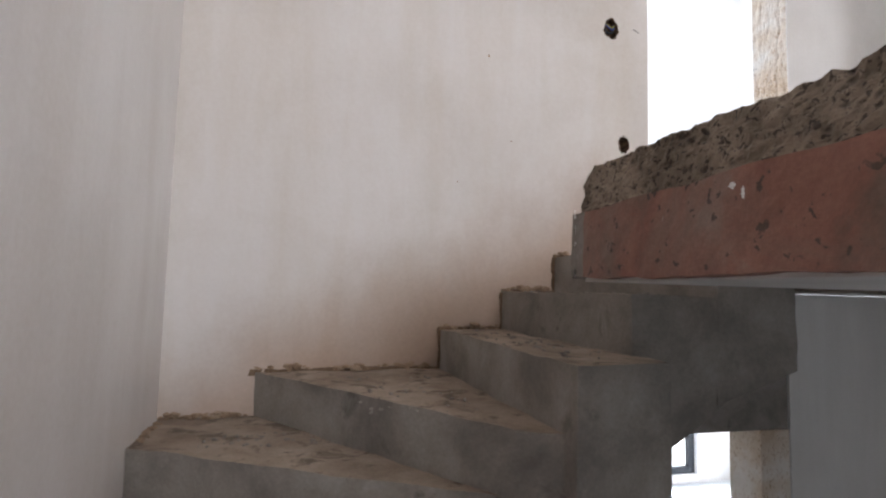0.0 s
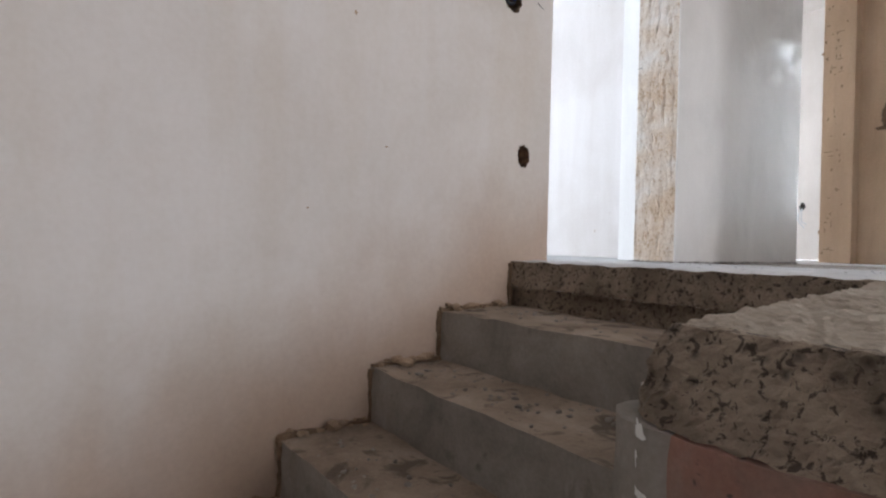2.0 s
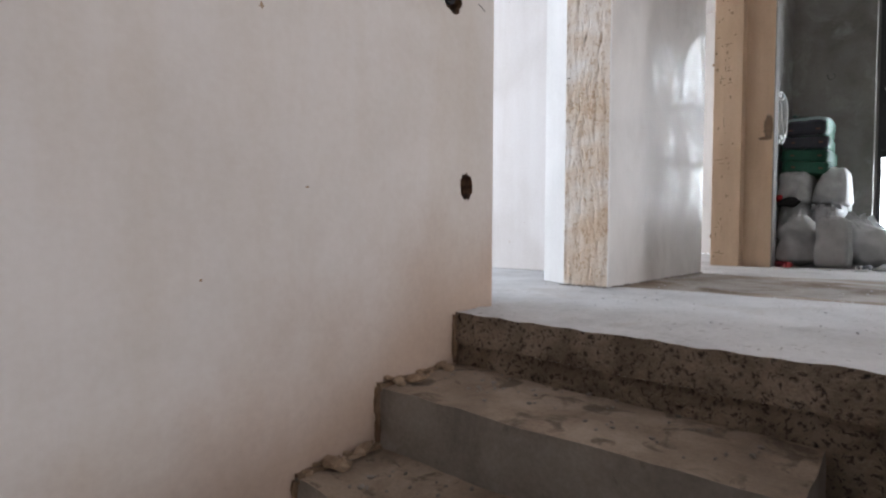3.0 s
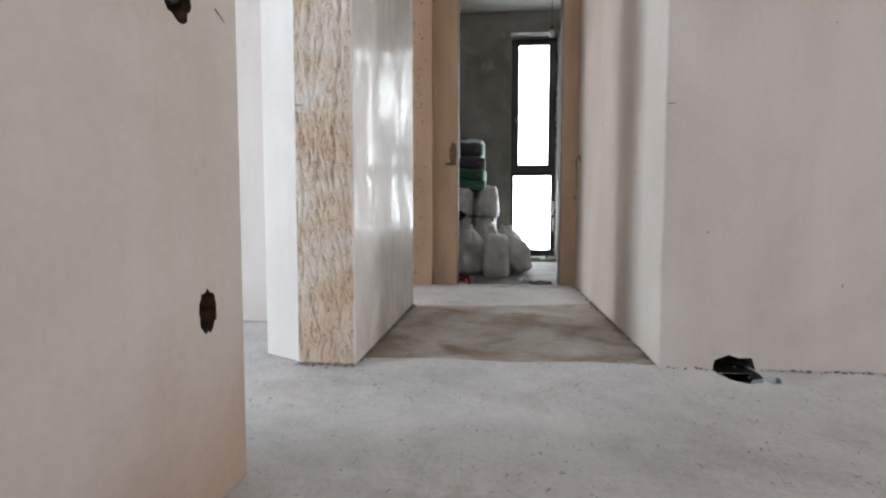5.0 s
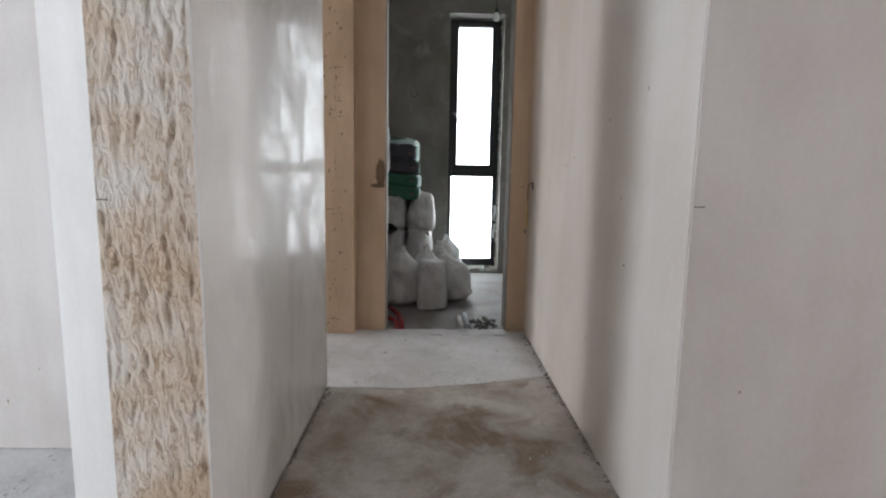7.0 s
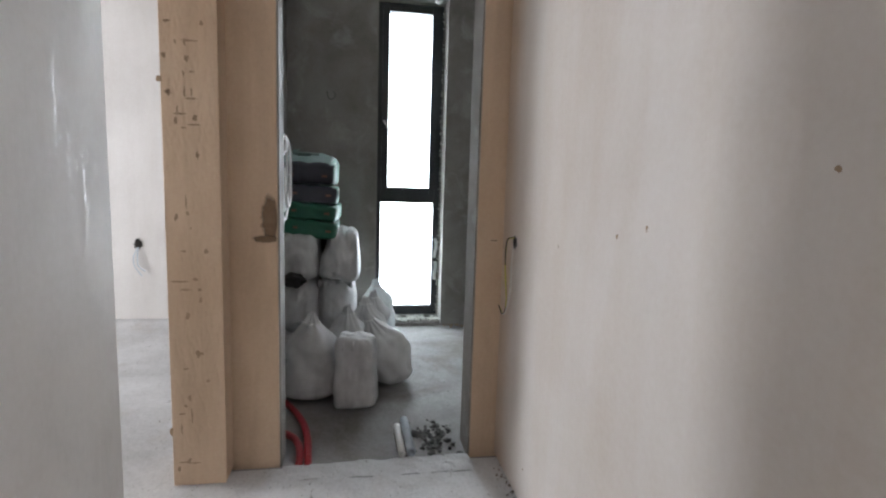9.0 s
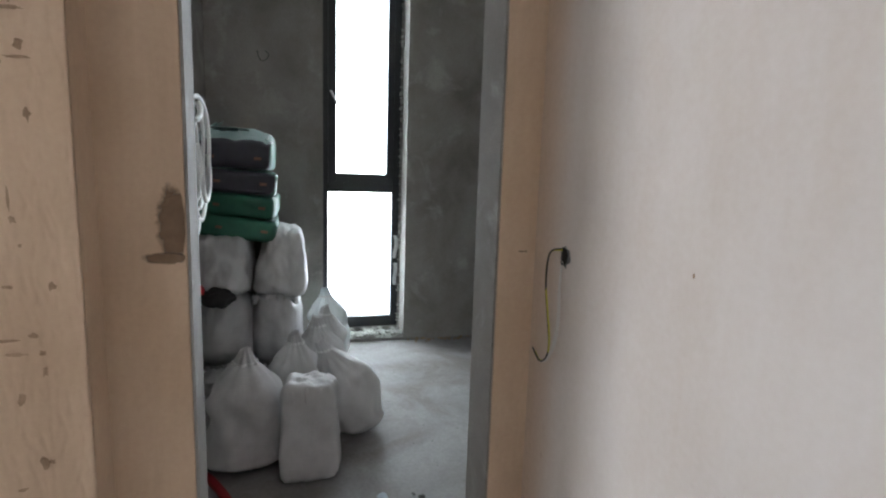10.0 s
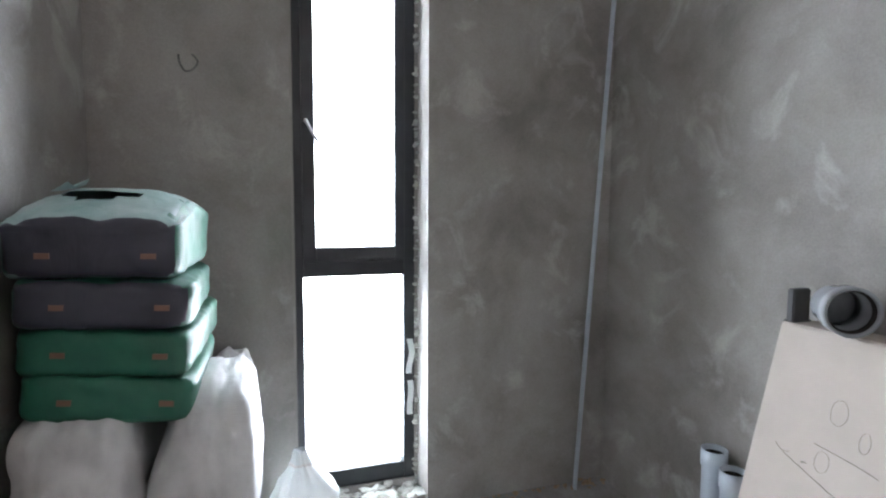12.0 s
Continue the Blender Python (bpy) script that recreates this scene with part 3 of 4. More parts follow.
structure("wall_below_east", box(6.9, 2.0, LOW, 7.1, 7.6, -0.3), PLASTER_GREY, "white plastered wall of the lower storey", "wall")
structure("wall_below_west", box(-0.8, 3.5, LOW, -0.6, 7.6, -0.3), PLASTER_GREY, "white plastered wall of the lower storey", "wall")
structure("wall_east", box(8.17, -2.6, LOW, 8.4, 1.09, CEIL), PLASTER_GREY, "plastered outer wall", "wall")


# ---- windows ----
def bar(x0, y0, z0, x1, y1, z1, bev=0.004):
    bm = box(x0, y0, z0, x1, y1, z1, 9)
    bmesh.ops.bevel(bm, geom=bm.edges[:], offset=bev, segments=2, affect="EDGES")
    return bm


win = tagged(new("window_1"), "tall narrow anthracite-framed window with a bright pane over a fixed light", "window", kind="structure")
X0, X1 = 8.08, 8.15
YL, YR, ZB, ZT = 2.51, 1.946, 0.035, 2.776
for nm, b in (("frame_left", (X0, 2.474, ZB, X1, YL, ZT)), ("frame_right", (X0, YR, ZB, X1, 2.0, ZT)), ("frame_bottom", (X0, 2.0005, ZB, X1, 2.4735, 0.116)),
              ("frame_top", (X0, 2.0005, 2.74, X1, 2.4735, ZT)), ("transom", (X0, 2.0005, 1.065, X1, 2.4735, 1.135))):
    part(nm, bar(*b), FRAME, win)
sash = part("sash", bar(X0 - 0.012, 2.416, 1.1355, X0 + 0.05, 2.4735, 2.7395), FRAME, win, "opening sash with a slim lever handle")
for b in ((X0 - 0.012, 2.0005, 1.1355, X0 + 0.05, 2.046, 2.7395), (X0 - 0.012, 2.0465, 1.1355, X0 + 0.05, 2.4155, 1.203), (X0 - 0.012, 2.0465, 2.698, X0 + 0.05, 2.4155, 2.7395)):
    part("sash_rail", bar(*b), FRAME, sash)
for nm, b in (("pane_upper", (X0 + 0.02, 2.035, 1.19, X0 + 0.026, 2.43, 2.71)), ("pane_lower", (X0 + 0.03, 1.99, 0.105, X0 + 0.036, 2.485, 1.075))):
    ob = part(nm, box(*b, 9), GLASS, win, "bright clear glass pane")
    ob.visible_shadow = False
for b in ((8.065, 2.511, 0.001, 8.15, 2.529, 2.789), (8.065, 1.937, 0.001, 8.15, 1.945, 2.789), (8.065, 1.9455, 2.7775, 8.15, 2.5105, 2.789), (8.065, 1.9455, 0.001, 8.15, 2.5105, 0.034)):
    part("mortar_bed", box(*b, 0.1), CEMENT, win, "grey mortar bedding round the frame")
backdrop = structure("backdrop_sky_east", box(60, -40, -30, 60.5, 45, 45, 100), HAZE, "blank bright overcast sky", "sky")
backdrop = structure("backdrop_sky_north", box(-45, 60, -30, 59, 60.5, 45, 100), HAZE, "blank bright overcast sky", "sky")
win2 = tagged(new("window_2"), "dark-framed tall window of the lower storey", "window", kind="structure")
for nm, b in (("frame_left", (4.7, 7.66, LOW + 0.12, 4.78, 7.74, LOW + 2.5)), ("frame_right", (6.20, 7.66, LOW + 0.12, 6.3, 7.74, LOW + 2.5)), ("frame_bottom", (4.781, 7.66, LOW + 0.12, 6.199, 7.74, LOW + 0.21)),
              ("frame_top", (4.781, 7.66, LOW + 2.42, 6.199, 7.74, LOW + 2.5))):
    part(nm, bar(*b), FRAME, win2)
ob = part("pane", box(4.77, 7.69, LOW + 0.2, 6.21, 7.696, LOW + 2.43, 9), GLASS, win2)
ob.visible_shadow = False


# ---- things: materials ----
def sack_mat(name, lo, hi, rough=0.55):
    """Woven plastic cloth: fine weave, creases, grime."""
    m, t, p = nodes_of(name)
    n = tex_noise(t, 7, 6, 0.6, seed=1)
    col = ramp(t, n, [(0.3, lo), (0.7, hi)])
    geo = t.nodes.new("ShaderNodeNewGeometry")
    waves = []
    for axis in ("Z", "Y"):
        w = t.nodes.new("ShaderNodeTexWave")
        w.bands_direction = axis
        w.inputs["Scale"].default_value = 95
        t.links.new(geo.outputs["Position"], w.inputs["Vector"])
        waves.append(w.outputs["Fac"])
    t.links.new(col, p.inputs["Base Color"])
    p.inputs["Roughness"].default_value = rough
    p.inputs["Subsurface Weight"].default_value = 0.15
    p.inputs["Subsurface Radius"].default_value = (0.02, 0.02, 0.02)
    bump(t, p, [(tex_noise(t, 9, 4, 0.5, (1, 1, 0.5), seed=4, warp=1.2), 0.4, 0.012), (waves[0], 0.1, 0.001), (waves[1], 0.1, 0.001)])
    return m


SACK = sack_mat("woven_sack", (0.49, 0.48, 0.475), (0.66, 0.652, 0.645))
SACK_THIN = sack_mat("thin_white_plastic", (0.70, 0.76, 0.76), (0.85, 0.88, 0.87), 0.35)
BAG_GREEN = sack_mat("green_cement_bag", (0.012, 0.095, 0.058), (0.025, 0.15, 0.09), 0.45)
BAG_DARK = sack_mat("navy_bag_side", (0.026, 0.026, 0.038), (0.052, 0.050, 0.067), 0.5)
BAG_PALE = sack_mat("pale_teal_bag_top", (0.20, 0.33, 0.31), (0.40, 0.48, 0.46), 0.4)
ORANGE = plain("faded_orange_print", (0.22, 0.12, 0.08), 0.7)
RED = plain("red_conduit_plastic", (0.30, 0.013, 0.02), 0.45)
RAG = plain("dark_cloth", (0.03, 0.028, 0.028), 0.95, 0, 0.3, 30, 0.5)
REDCLOTH = plain("red_cloth", (0.45, 0.015, 0.02), 0.9, 0, 0.2, 30, 0.4)
CARTON = plain("pale_carton", (0.46, 0.405, 0.35), 0.85, 0, 0.05, 6, 0.05)
PENCIL = plain("pencil_mark", (0.10, 0.085, 0.07), 0.9)
WIRE_BLACK = plain("black_wire", (0.02, 0.02, 0.022), 0.5)
WIRE_YELLOW = plain("yellow_green_wire", (0.45, 0.42, 0.05), 0.5)
WIRE_WHITE = plain("white_wire", (0.62, 0.60, 0.56), 0.5)
FOAM = mineral("sealing_foam", [(0.3, (0.42, 0.42, 0.38)), (0.7, (0.62, 0.63, 0.58))], 20, 150, 0.8, 0.9)
DIRT = mineral("damp_stain", [(0.3, (0.13, 0.085, 0.05)), (0.7, (0.24, 0.16, 0.10))], 20, 120, 0.3, 0.9)
DEBRIS = mineral("grey_debris", [(0.3, (0.07, 0.07, 0.065)), (0.7, (0.2, 0.2, 0.19))], 25, 120, 0.8, 0.95)


def tube(points, r, sides=10, closed=False, wavy=0.0):
    """A round tube along points, smoothed by a Catmull-Rom curve; wavy ribs it as a corrugated conduit."""
    pts = [Vector(p) for p in points]
    fine = []
    n = len(pts)
    for i in range(n - 1):
        p0, p1, p2, p3 = pts[max(0, i - 1)], pts[i], pts[i + 1], pts[min(n - 1, i + 2)]
        steps = max(2, min(60, int((p2 - p1).length / (r * (0.55 if wavy else 2.0)))))
        for k in range(steps):
            u = k / steps
            fine.append(0.5 * (2 * p1 + (p2 - p0) * u + (2 * p0 - 5 * p1 + 4 * p2 - p3) * u * u + (3 * p1 - p0 - 3 * p2 + p3) * u ** 3))
    fine.append(pts[-1])
    bm = bmesh.new()
    rings = []
    side = None
    for i, p in enumerate(fine):
        d = (fine[min(i + 1, len(fine) - 1)] - fine[max(0, i - 1)]).normalized()
        if side is None:
            side = d.orthogonal().normalized()
        side = (side - d * side.dot(d)).normalized()
        up = d.cross(side)
        rr = r * (1 + (wavy if i % 2 else 0))
        rings.append([bm.verts.new(p + (side * math.cos(a) + up * math.sin(a)) * rr) for a in (2 * math.pi * k / sides for k in range(sides))])
    for a, b in zip(rings, rings[1:]):
        for k in range(sides):
            j = (k + 1) % sides
            bm.faces.new((a[k], a[j], b[j], b[k]))
    bm.faces.new(rings[0])
    bm.faces.new(rings[-1])
    return bm


def lathe(profile, sides=28):
    """A turned shape from (radius, height) pairs."""
    bm = bmesh.new()
    rings = [[bm.verts.new((r * math.cos(2 * math.pi * k / sides), r * math.sin(2 * math.pi * k / sides), z)) for k in range(sides)] for r, z in profile]
    for a, b in zip(rings, rings[1:]):
        for k in range(sides):
            j = (k + 1) % sides
            bm.faces.new((a[k], a[j], b[j], b[k]))
    bmesh.ops.remove_doubles(bm, verts=bm.verts, dist=0.0001)
    return bm


def chunk(rnd, r):
    """One broken crumb of mortar."""
    bm = bmesh.new()
    bmesh.ops.create_icosphere(bm, subdivisions=1, radius=r)
    k = Vector((rnd.uniform(0.6, 1.4), rnd.uniform(0.5, 1.1), rnd.uniform(0.35, 0.7)))
    for v in bm.verts:
        v.co = Vector((v.co.x * k.x, v.co.y * k.y, v.co.z * k.z)) * rnd.uniform(0.75, 1.2)
    return bm


def scatter(name, spots, mat, label):
    """Many crumbs in one mesh; spots: (x, y, z, radius)."""
    rnd = random.Random(len(spots))
    verts, faces = [], []
    for x, y, z, r in spots:
        b = chunk(rnd, r)
        m = Matrix.Translation((x, y, z)) @ Matrix.Rotation(rnd.uniform(0, 6.28), 4, "Z") @ Matrix.Rotation(rnd.uniform(-0.3, 0.3), 4, "X")
        base = len(verts)
        b.verts.index_update()
        verts += [tuple(m @ v.co) for v in b.verts]
        faces += [tuple(base + v.index for v in f.verts) for f in b.faces]
        b.free()
    me = bpy.data.meshes.new(name)
    me.from_pydata(verts, [], faces)
    me.materials.append(mat)
    return tagged(new(name, me), label, "rubble", kind="stuff")


# ---- sacks and bags in the bathroom ----
def tied_sack(w, d, h, at, seed, mat=SACK, label="grimy white woven sack tied at the neck", lean=(0, 0), neck=0.90, group="tied rubble sacks"):
    """An upright full sack, gathered and tied near its top, with a ruffled mouth."""
    sack = thing("rubble_sack", label, "sack", group, at)
    rnd = random.Random(seed)
    folds = rnd.choice((9, 11, 13))
    ph = rnd.uniform(0, 6)

    def rings(s0, s1, n, radius):
        bm = bmesh.new()
        rows = []
        for i in range(n + 1):
            s = s0 + (s1 - s0) * i / n
            row = []
            for k in range(48):
                a = 2 * math.pi * k / 48
                r, f = radius(s)
                ca, sa = math.cos(a), math.sin(a)
                q = (abs(ca) ** 2.7 + abs(sa) ** 2.7) ** (-1 / 2.7)
                q = q * (1 - f) + f
                q *= 1 + f * (1.3 - 0.5 * f) * 0.16 * math.cos(folds * a + ph + 3 * s) + f * 0.1 * math.cos(5 * a + ph * 2)
                x, y, z = ca * q * r * d / 2, sa * q * r * w / 2, s * h
                nz = noise.noise(Vector((x * 7 + seed, y * 7, z * 7))) * 0.045 + noise.noise(Vector((x * 17 + seed, y * 17, z * 10))) * 0.020
                k2 = min(1.0, s * 8)
                x, y = x + ca * nz * k2 * (1 - 0.7 * f), y + sa * nz * k2 * (1 - 0.7 * f)
                row.append(bm.verts.new((x + lean[0] * s * s, y + lean[1] * s * s, z)))
            rows.append(row)
        for a, b in zip(rows, rows[1:]):
            for k in range(48):
                j = (k + 1) % 48
                bm.faces.new((a[k], a[j], b[j], b[k]))
        return bm, rows

    def body(s):
        base = min(1.0, (s / 0.10) ** 0.4 * 0.88 + 0.12) if s < 0.10 else 1.0
        belly = base * (0.96 + 0.07 * math.sin(s * 4))
        u = max(0.0, min(1.0, (s - 0.62) / (neck - 0.62)))
        f = u ** 1.35
        return belly * (1 - f * 0.70), f

    def mouth(s):
        u = (s - neck) / (1 - neck)
        return 0.30 - 0.16 * u ** 0.8, 1.0

    bm, rows = rings(0, neck, 34, body)
    bm.faces.new(rows[0])
    part("body", bm, mat, sack, smooth=True)
    bm, rows = rings(neck, 1.0, 8, mouth)
    for v in rows[-1]:
        v.co.z += rnd.uniform(-0.008, 0.006) + 0.022 * noise.noise(Vector((v.co.x * 22 + seed, v.co.y * 22, 0))) - 0.18 * max(0.0, v.co.x * math.cos(ph) + v.co.y * math.sin(ph))
        v.co.x += rnd.uniform(-0.012, 0.012)
    bm.faces.new(rows[-1])
    part("ruffled_mouth", bm, mat, sack, smooth=True)
    bm, rows = rings(neck - 0.015, neck + 0.015, 2, lambda s: (0.312, 1.0))
    part("tie", bm, WHITE_PVC, sack, "thin tie cord", True)
    return sack


def stuffed_sack(w, d, h, at, seed, label="full white woven rubble sack lying in a stack", mat=SACK, power=3.2, hem=1.0, taper=0.10):
    """A full sack with a sewn end: a slack cushion, pulled in along its seams."""
    sack = thing("stuffed_sack", label, "sack", "stacked rubble sacks", at)
    bm = bmesh.new()
    bmesh.ops.create_cube(bm, size=2)
    bmesh.ops.subdivide_edges(bm, edges=bm.edges[:], cuts=23, use_grid_fill=True)
    for v in bm.verts:
        p = v.co
        r = (abs(p.x) ** power + abs(p.y) ** power + abs(p.z) ** power) ** (-1 / power)
        c = p * r
        sag = 1 - taper * c.z
        n = noise.noise(Vector((c.x * 2 + seed, c.y * 2, c.z * 2))) * 0.07 + noise.noise(Vector((c.x * 6 + seed, c.y * 6, c.z * 4))) * 0.028
        n += 0.035 * abs(math.sin(7 * math.atan2(c.y, c.x + 0.001) + 3 * noise.noise(c * 3 + Vector((seed, 0, 0))))) * max(0, c.z - 0.45)
        c = c * (1 + n)
        v.co = Vector((c.x * d / 2 * sag, c.y * w / 2 * sag, c.z * h / 2 + h / 2))
    part("body", bm, mat, sack, smooth=True)
    if not hem:
        return sack
    # gathered, sewn hem standing up along the upper edge
    bm = bmesh.new()
    rows = []
    tall = h > 0.415
    for i in range(41):
        u = i / 40 * 2 - 1
        wave = (0.008 * math.sin(i * 1.25 + seed) + 0.006 * math.sin(i * 0.53 + 2 * seed)) * (1 + 0.3 * hem)
        x = (-0.10 if tall else -0.74) * d / 2 + wave
        z = h * (0.955 if tall else 0.90) - 0.05 * h * u ** 4
        up = hem * (0.008 + 0.004 * math.sin(i * 0.5 + seed) + 0.0015 * math.sin(i * 1.3))
        y = u * w / 2 * (0.74 if hem < 2.5 else 0.9)
        rows.append([bm.verts.new(c) for c in ((x - 0.005, y, z - 0.02), (x - 0.009 - wave * 0.6, y, z + up), (x - 0.005 - wave * 0.6, y, z + up), (x + 0.004, y, z - 0.02))])
    for a, b in zip(rows, rows[1:]):
        for k in range(4):
            bm.faces.new((a[k], a[(k + 1) % 4], b[(k + 1) % 4], b[k]))
    bm.faces.new(rows[0])
    bm.faces.new(rows[-1])
    part("sewn_hem", bm, mat, sack, "crumpled sewn hem", True)
    return sack


def cement_bag(at, seed, side, top, label, torn=False, H=0.150, puff=0.13):
    """A paper valve bag lying flat: pillowed top, square ends, creased edges."""
    bag = thing("cement_bag", label, "bag", "stacked cement bags", at)
    L, W = 0.62, 0.40

    def shell(test, mat, name, lab, puff):
        bm = bmesh.new()
        bmesh.ops.create_cube(bm, size=2)
        bmesh.ops.subdivide_edges(bm, edges=bm.edges[:], cuts=21, use_grid_fill=True)
        for v in bm.verts:
            p = v.co.copy()
            q = Vector((p.x, p.y, p.z))
            r = (abs(q.x) ** 12 + abs(q.y) ** 12 + abs(q.z) ** 7) ** (-1 / 10)
            c = q * min(1.0, r)
            edge = max(abs(c.x), abs(c.y))
            pillow = (1.0 - puff * (0.6 * abs(c.x) ** 2.6 + 0.6 * abs(c.y) ** 2.6)) if c.z > 0 else 1.0
            if torn and c.z > 0:
                # the emptied front of the bag sags
                pillow *= 1.08 - 0.62 * max(0.0, -c.x) ** 1.5
            n = noise.noise(Vector((c.x * 3 + seed, c.y * 3, c.z))) * 0.05 + noise.noise(Vector((c.x * 9 + seed, c.y * 7, c.z * 2))) * 0.022
            ripple = 0.02 * math.sin(c.x * 26 + seed + 3 * noise.noise(c * 4)) * max(0, abs(c.y) - 0.55)
            fold = 0.09 * math.sin(c.y * 9 + c.x * 5 + seed + 4 * noise.noise(c * 2.2)) * max(0, c.z) * max(0, edge - 0.35)
            v.co = Vector((c.x * L / 2 * (1 + n * 0.3), c.y * W / 2 * (1 + n * 0.4 + ripple * 0.6), (c.z * (pillow + n + ripple + fold) + 1) * H / 2))
        kill = [f for f in bm.faces if not test(f.calc_center_median())]
        bmesh.ops.delete(bm, geom=kill, context="FACES")
        if torn and name == "wrapper":
            gone = [f for f in bm.faces if f.calc_center_median().z > H * 0.6 and math.hypot((f.calc_center_median().x + 0.13) / 0.042, (f.calc_center_median().y - 0.02) / 0.085) < 1 + 0.3 * math.sin(5 * f.calc_center_median().x * 9)]
            bmesh.ops.delete(bm, geom=gone, context="FACES")
        bm.normal_update()
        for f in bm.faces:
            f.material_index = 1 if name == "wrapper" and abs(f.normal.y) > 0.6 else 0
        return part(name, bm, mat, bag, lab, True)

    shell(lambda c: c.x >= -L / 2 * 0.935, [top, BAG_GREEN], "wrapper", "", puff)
    end = shell(lambda c: c.x < -L / 2 * 0.935, side, "end_panel", "printed end of the bag", puff)
    for y, wd, hh in ((-0.13, 0.034, 0.014), (0.095, 0.030, 0.014)):
        bm = box(-L / 2 * 1.005 - 0.003, y - wd / 2, 0.055, -L / 2 * 1.005 + 0.004, y + wd / 2, 0.055 + hh, 9)
        part("print", bm, ORANGE, end, "small faded orange print")
    if torn:
        # a dark sheet under the tear paints the shade of the bag's inside
        bm = bmesh.new()
        ring = [bm.verts.new((x, y, H * 0.66)) for x, y in ragged(-0.13, 0.02, 0.075, 0.11, 14, 0.1, 12)]
        bm.faces.new(ring)
        hole = part("tear", bm, DARK, bag, "dark sheet for the shade inside the tear")
        bm = bmesh.new()
        a = [bm.verts.new((-0.20 + 0.03 * i, 0.115 + 0.01 * math.sin(i * 2), H * (0.95 + 0.012 * i))) for i in range(7)]
        b = [bm.verts.new((-0.18 + 0.025 * i, 0.075 + 0.015 * math.sin(i * 1.3), H * (1.06 + 0.01 * i) + 0.012 * math.sin(i * 1.9 + 1))) for i in range(7)]
        for i in range(6):
            bm.faces.new((a[i], a[i + 1], b[i + 1], b[i]))
        part("flap", bm, top, bag, "lifted paper flap", True)
    return bag


NAVY = "cement bag with a dark navy printed end and green sides"
GREEN = "green cement bag with faded print, stacked on rubble sacks"
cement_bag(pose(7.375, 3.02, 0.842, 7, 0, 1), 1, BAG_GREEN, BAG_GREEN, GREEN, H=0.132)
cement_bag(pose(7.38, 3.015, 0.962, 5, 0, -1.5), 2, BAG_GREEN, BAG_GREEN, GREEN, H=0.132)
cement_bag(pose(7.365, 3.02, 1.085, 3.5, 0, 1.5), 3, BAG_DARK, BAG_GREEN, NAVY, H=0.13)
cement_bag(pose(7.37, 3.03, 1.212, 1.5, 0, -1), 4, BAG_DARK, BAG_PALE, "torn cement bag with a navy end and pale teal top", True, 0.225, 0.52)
stuffed_sack(0.29, 0.62, 0.20, pose(7.29, 3.10, FLOOR), 11)
stuffed_sack(0.27, 0.6, 0.20, pose(7.29, 2.82, FLOOR), 12)
stuffed_sack(0.30, 0.62, 0.42, pose(7.28, 3.09, 0.155, 0, 0, 2), 13, "full white woven sack with a ruffled mouth in a stack", hem=2.8)
stuffed_sack(0.27, 0.60, 0.41, pose(7.30, 2.815, 0.155, 0, 0, -3), 14, "full white woven sack with a ruffled mouth in a stack", hem=2.8)
stuffed_sack(0.29, 0.58, 0.34, pose(7.28, 3.09, 0.545), 15, hem=0, power=4.6)
stuffed_sack(0.26, 0.58, 0.36, pose(7.31, 2.805, 0.54, 6, 0, 0), 16, "full white woven sack leaning in the stack", hem=0, power=4.6, taper=0.28)
stuffed_sack(0.20, 0.24, 0.86, pose(7.72, 2.82, FLOOR, 4, 0, 0), 17, "tall white woven sack standing behind the stack", hem=0)
tied_sack(0.28, 0.27, 0.49, pose(6.36, 2.93, FLOOR), 21, lean=(0.04, 0.0), neck=0.89)
stuffed_sack(0.225, 0.20, 0.40, pose(6.245, 2.675, FLOOR, 0, 0, -8), 22, "white woven sack with a flat sewn top standing on the floor", power=8, hem=2.6)
tied_sack(0.24, 0.27, 0.47, pose(6.57, 2.42, FLOOR, -14, 6, 10), 23, lean=(0.05, 0.07))
tied_sack(0.25, 0.24, 0.48, pose(6.62, 2.72, FLOOR), 24, lean=(0.02, 0.01), neck=0.90)
tied_sack(0.25, 0.25, 0.48, pose(6.88, 2.60, FLOOR), 25, lean=(0.02, 0.02), neck=0.90)
tied_sack(0.22, 0.22, 0.46, pose(7.16, 2.555, FLOOR), 26, lean=(0.03, 0.0))
tied_sack(0.26, 0.2, 0.46, pose(7.62, 2.50, FLOOR), 27, SACK_THIN, "thin white plastic bag tied by the window", (0.06, 0.02), 0.88)
# a dark rag with a red cuff on the sacks
rag = thing("work_glove_rag", "crumpled dark rag with a red cuff lying on the sacks", "rag")
bm = bmesh.new()
bmesh.ops.create_icosphere(bm, subdivisions=4, radius=1)
for v in bm.verts:
    n = noise.noise(v.co * 1.8) * 0.35 + noise.noise(v.co * 4.5) * 0.15
    v.co = Vector((v.co.x * 0.055, v.co.y * 0.085, v.co.z * 0.048)) * (1 + n) + Vector((6.95, 3.11, 0.565))
part("cloth", bm, RAG, rag, smooth=True)
bm = bmesh.new()
bmesh.ops.create_icosphere(bm, subdivisions=3, radius=1)
for v in bm.verts:
    v.co = Vector((v.co.x * 0.04, v.co.y * 0.03, v.co.z * 0.032)) * (1 + noise.noise(v.co * 3) * 0.3) + Vector((6.93, 3.19, 0.605))
part("cuff", bm, REDCLOTH, rag, "red cuff", True)

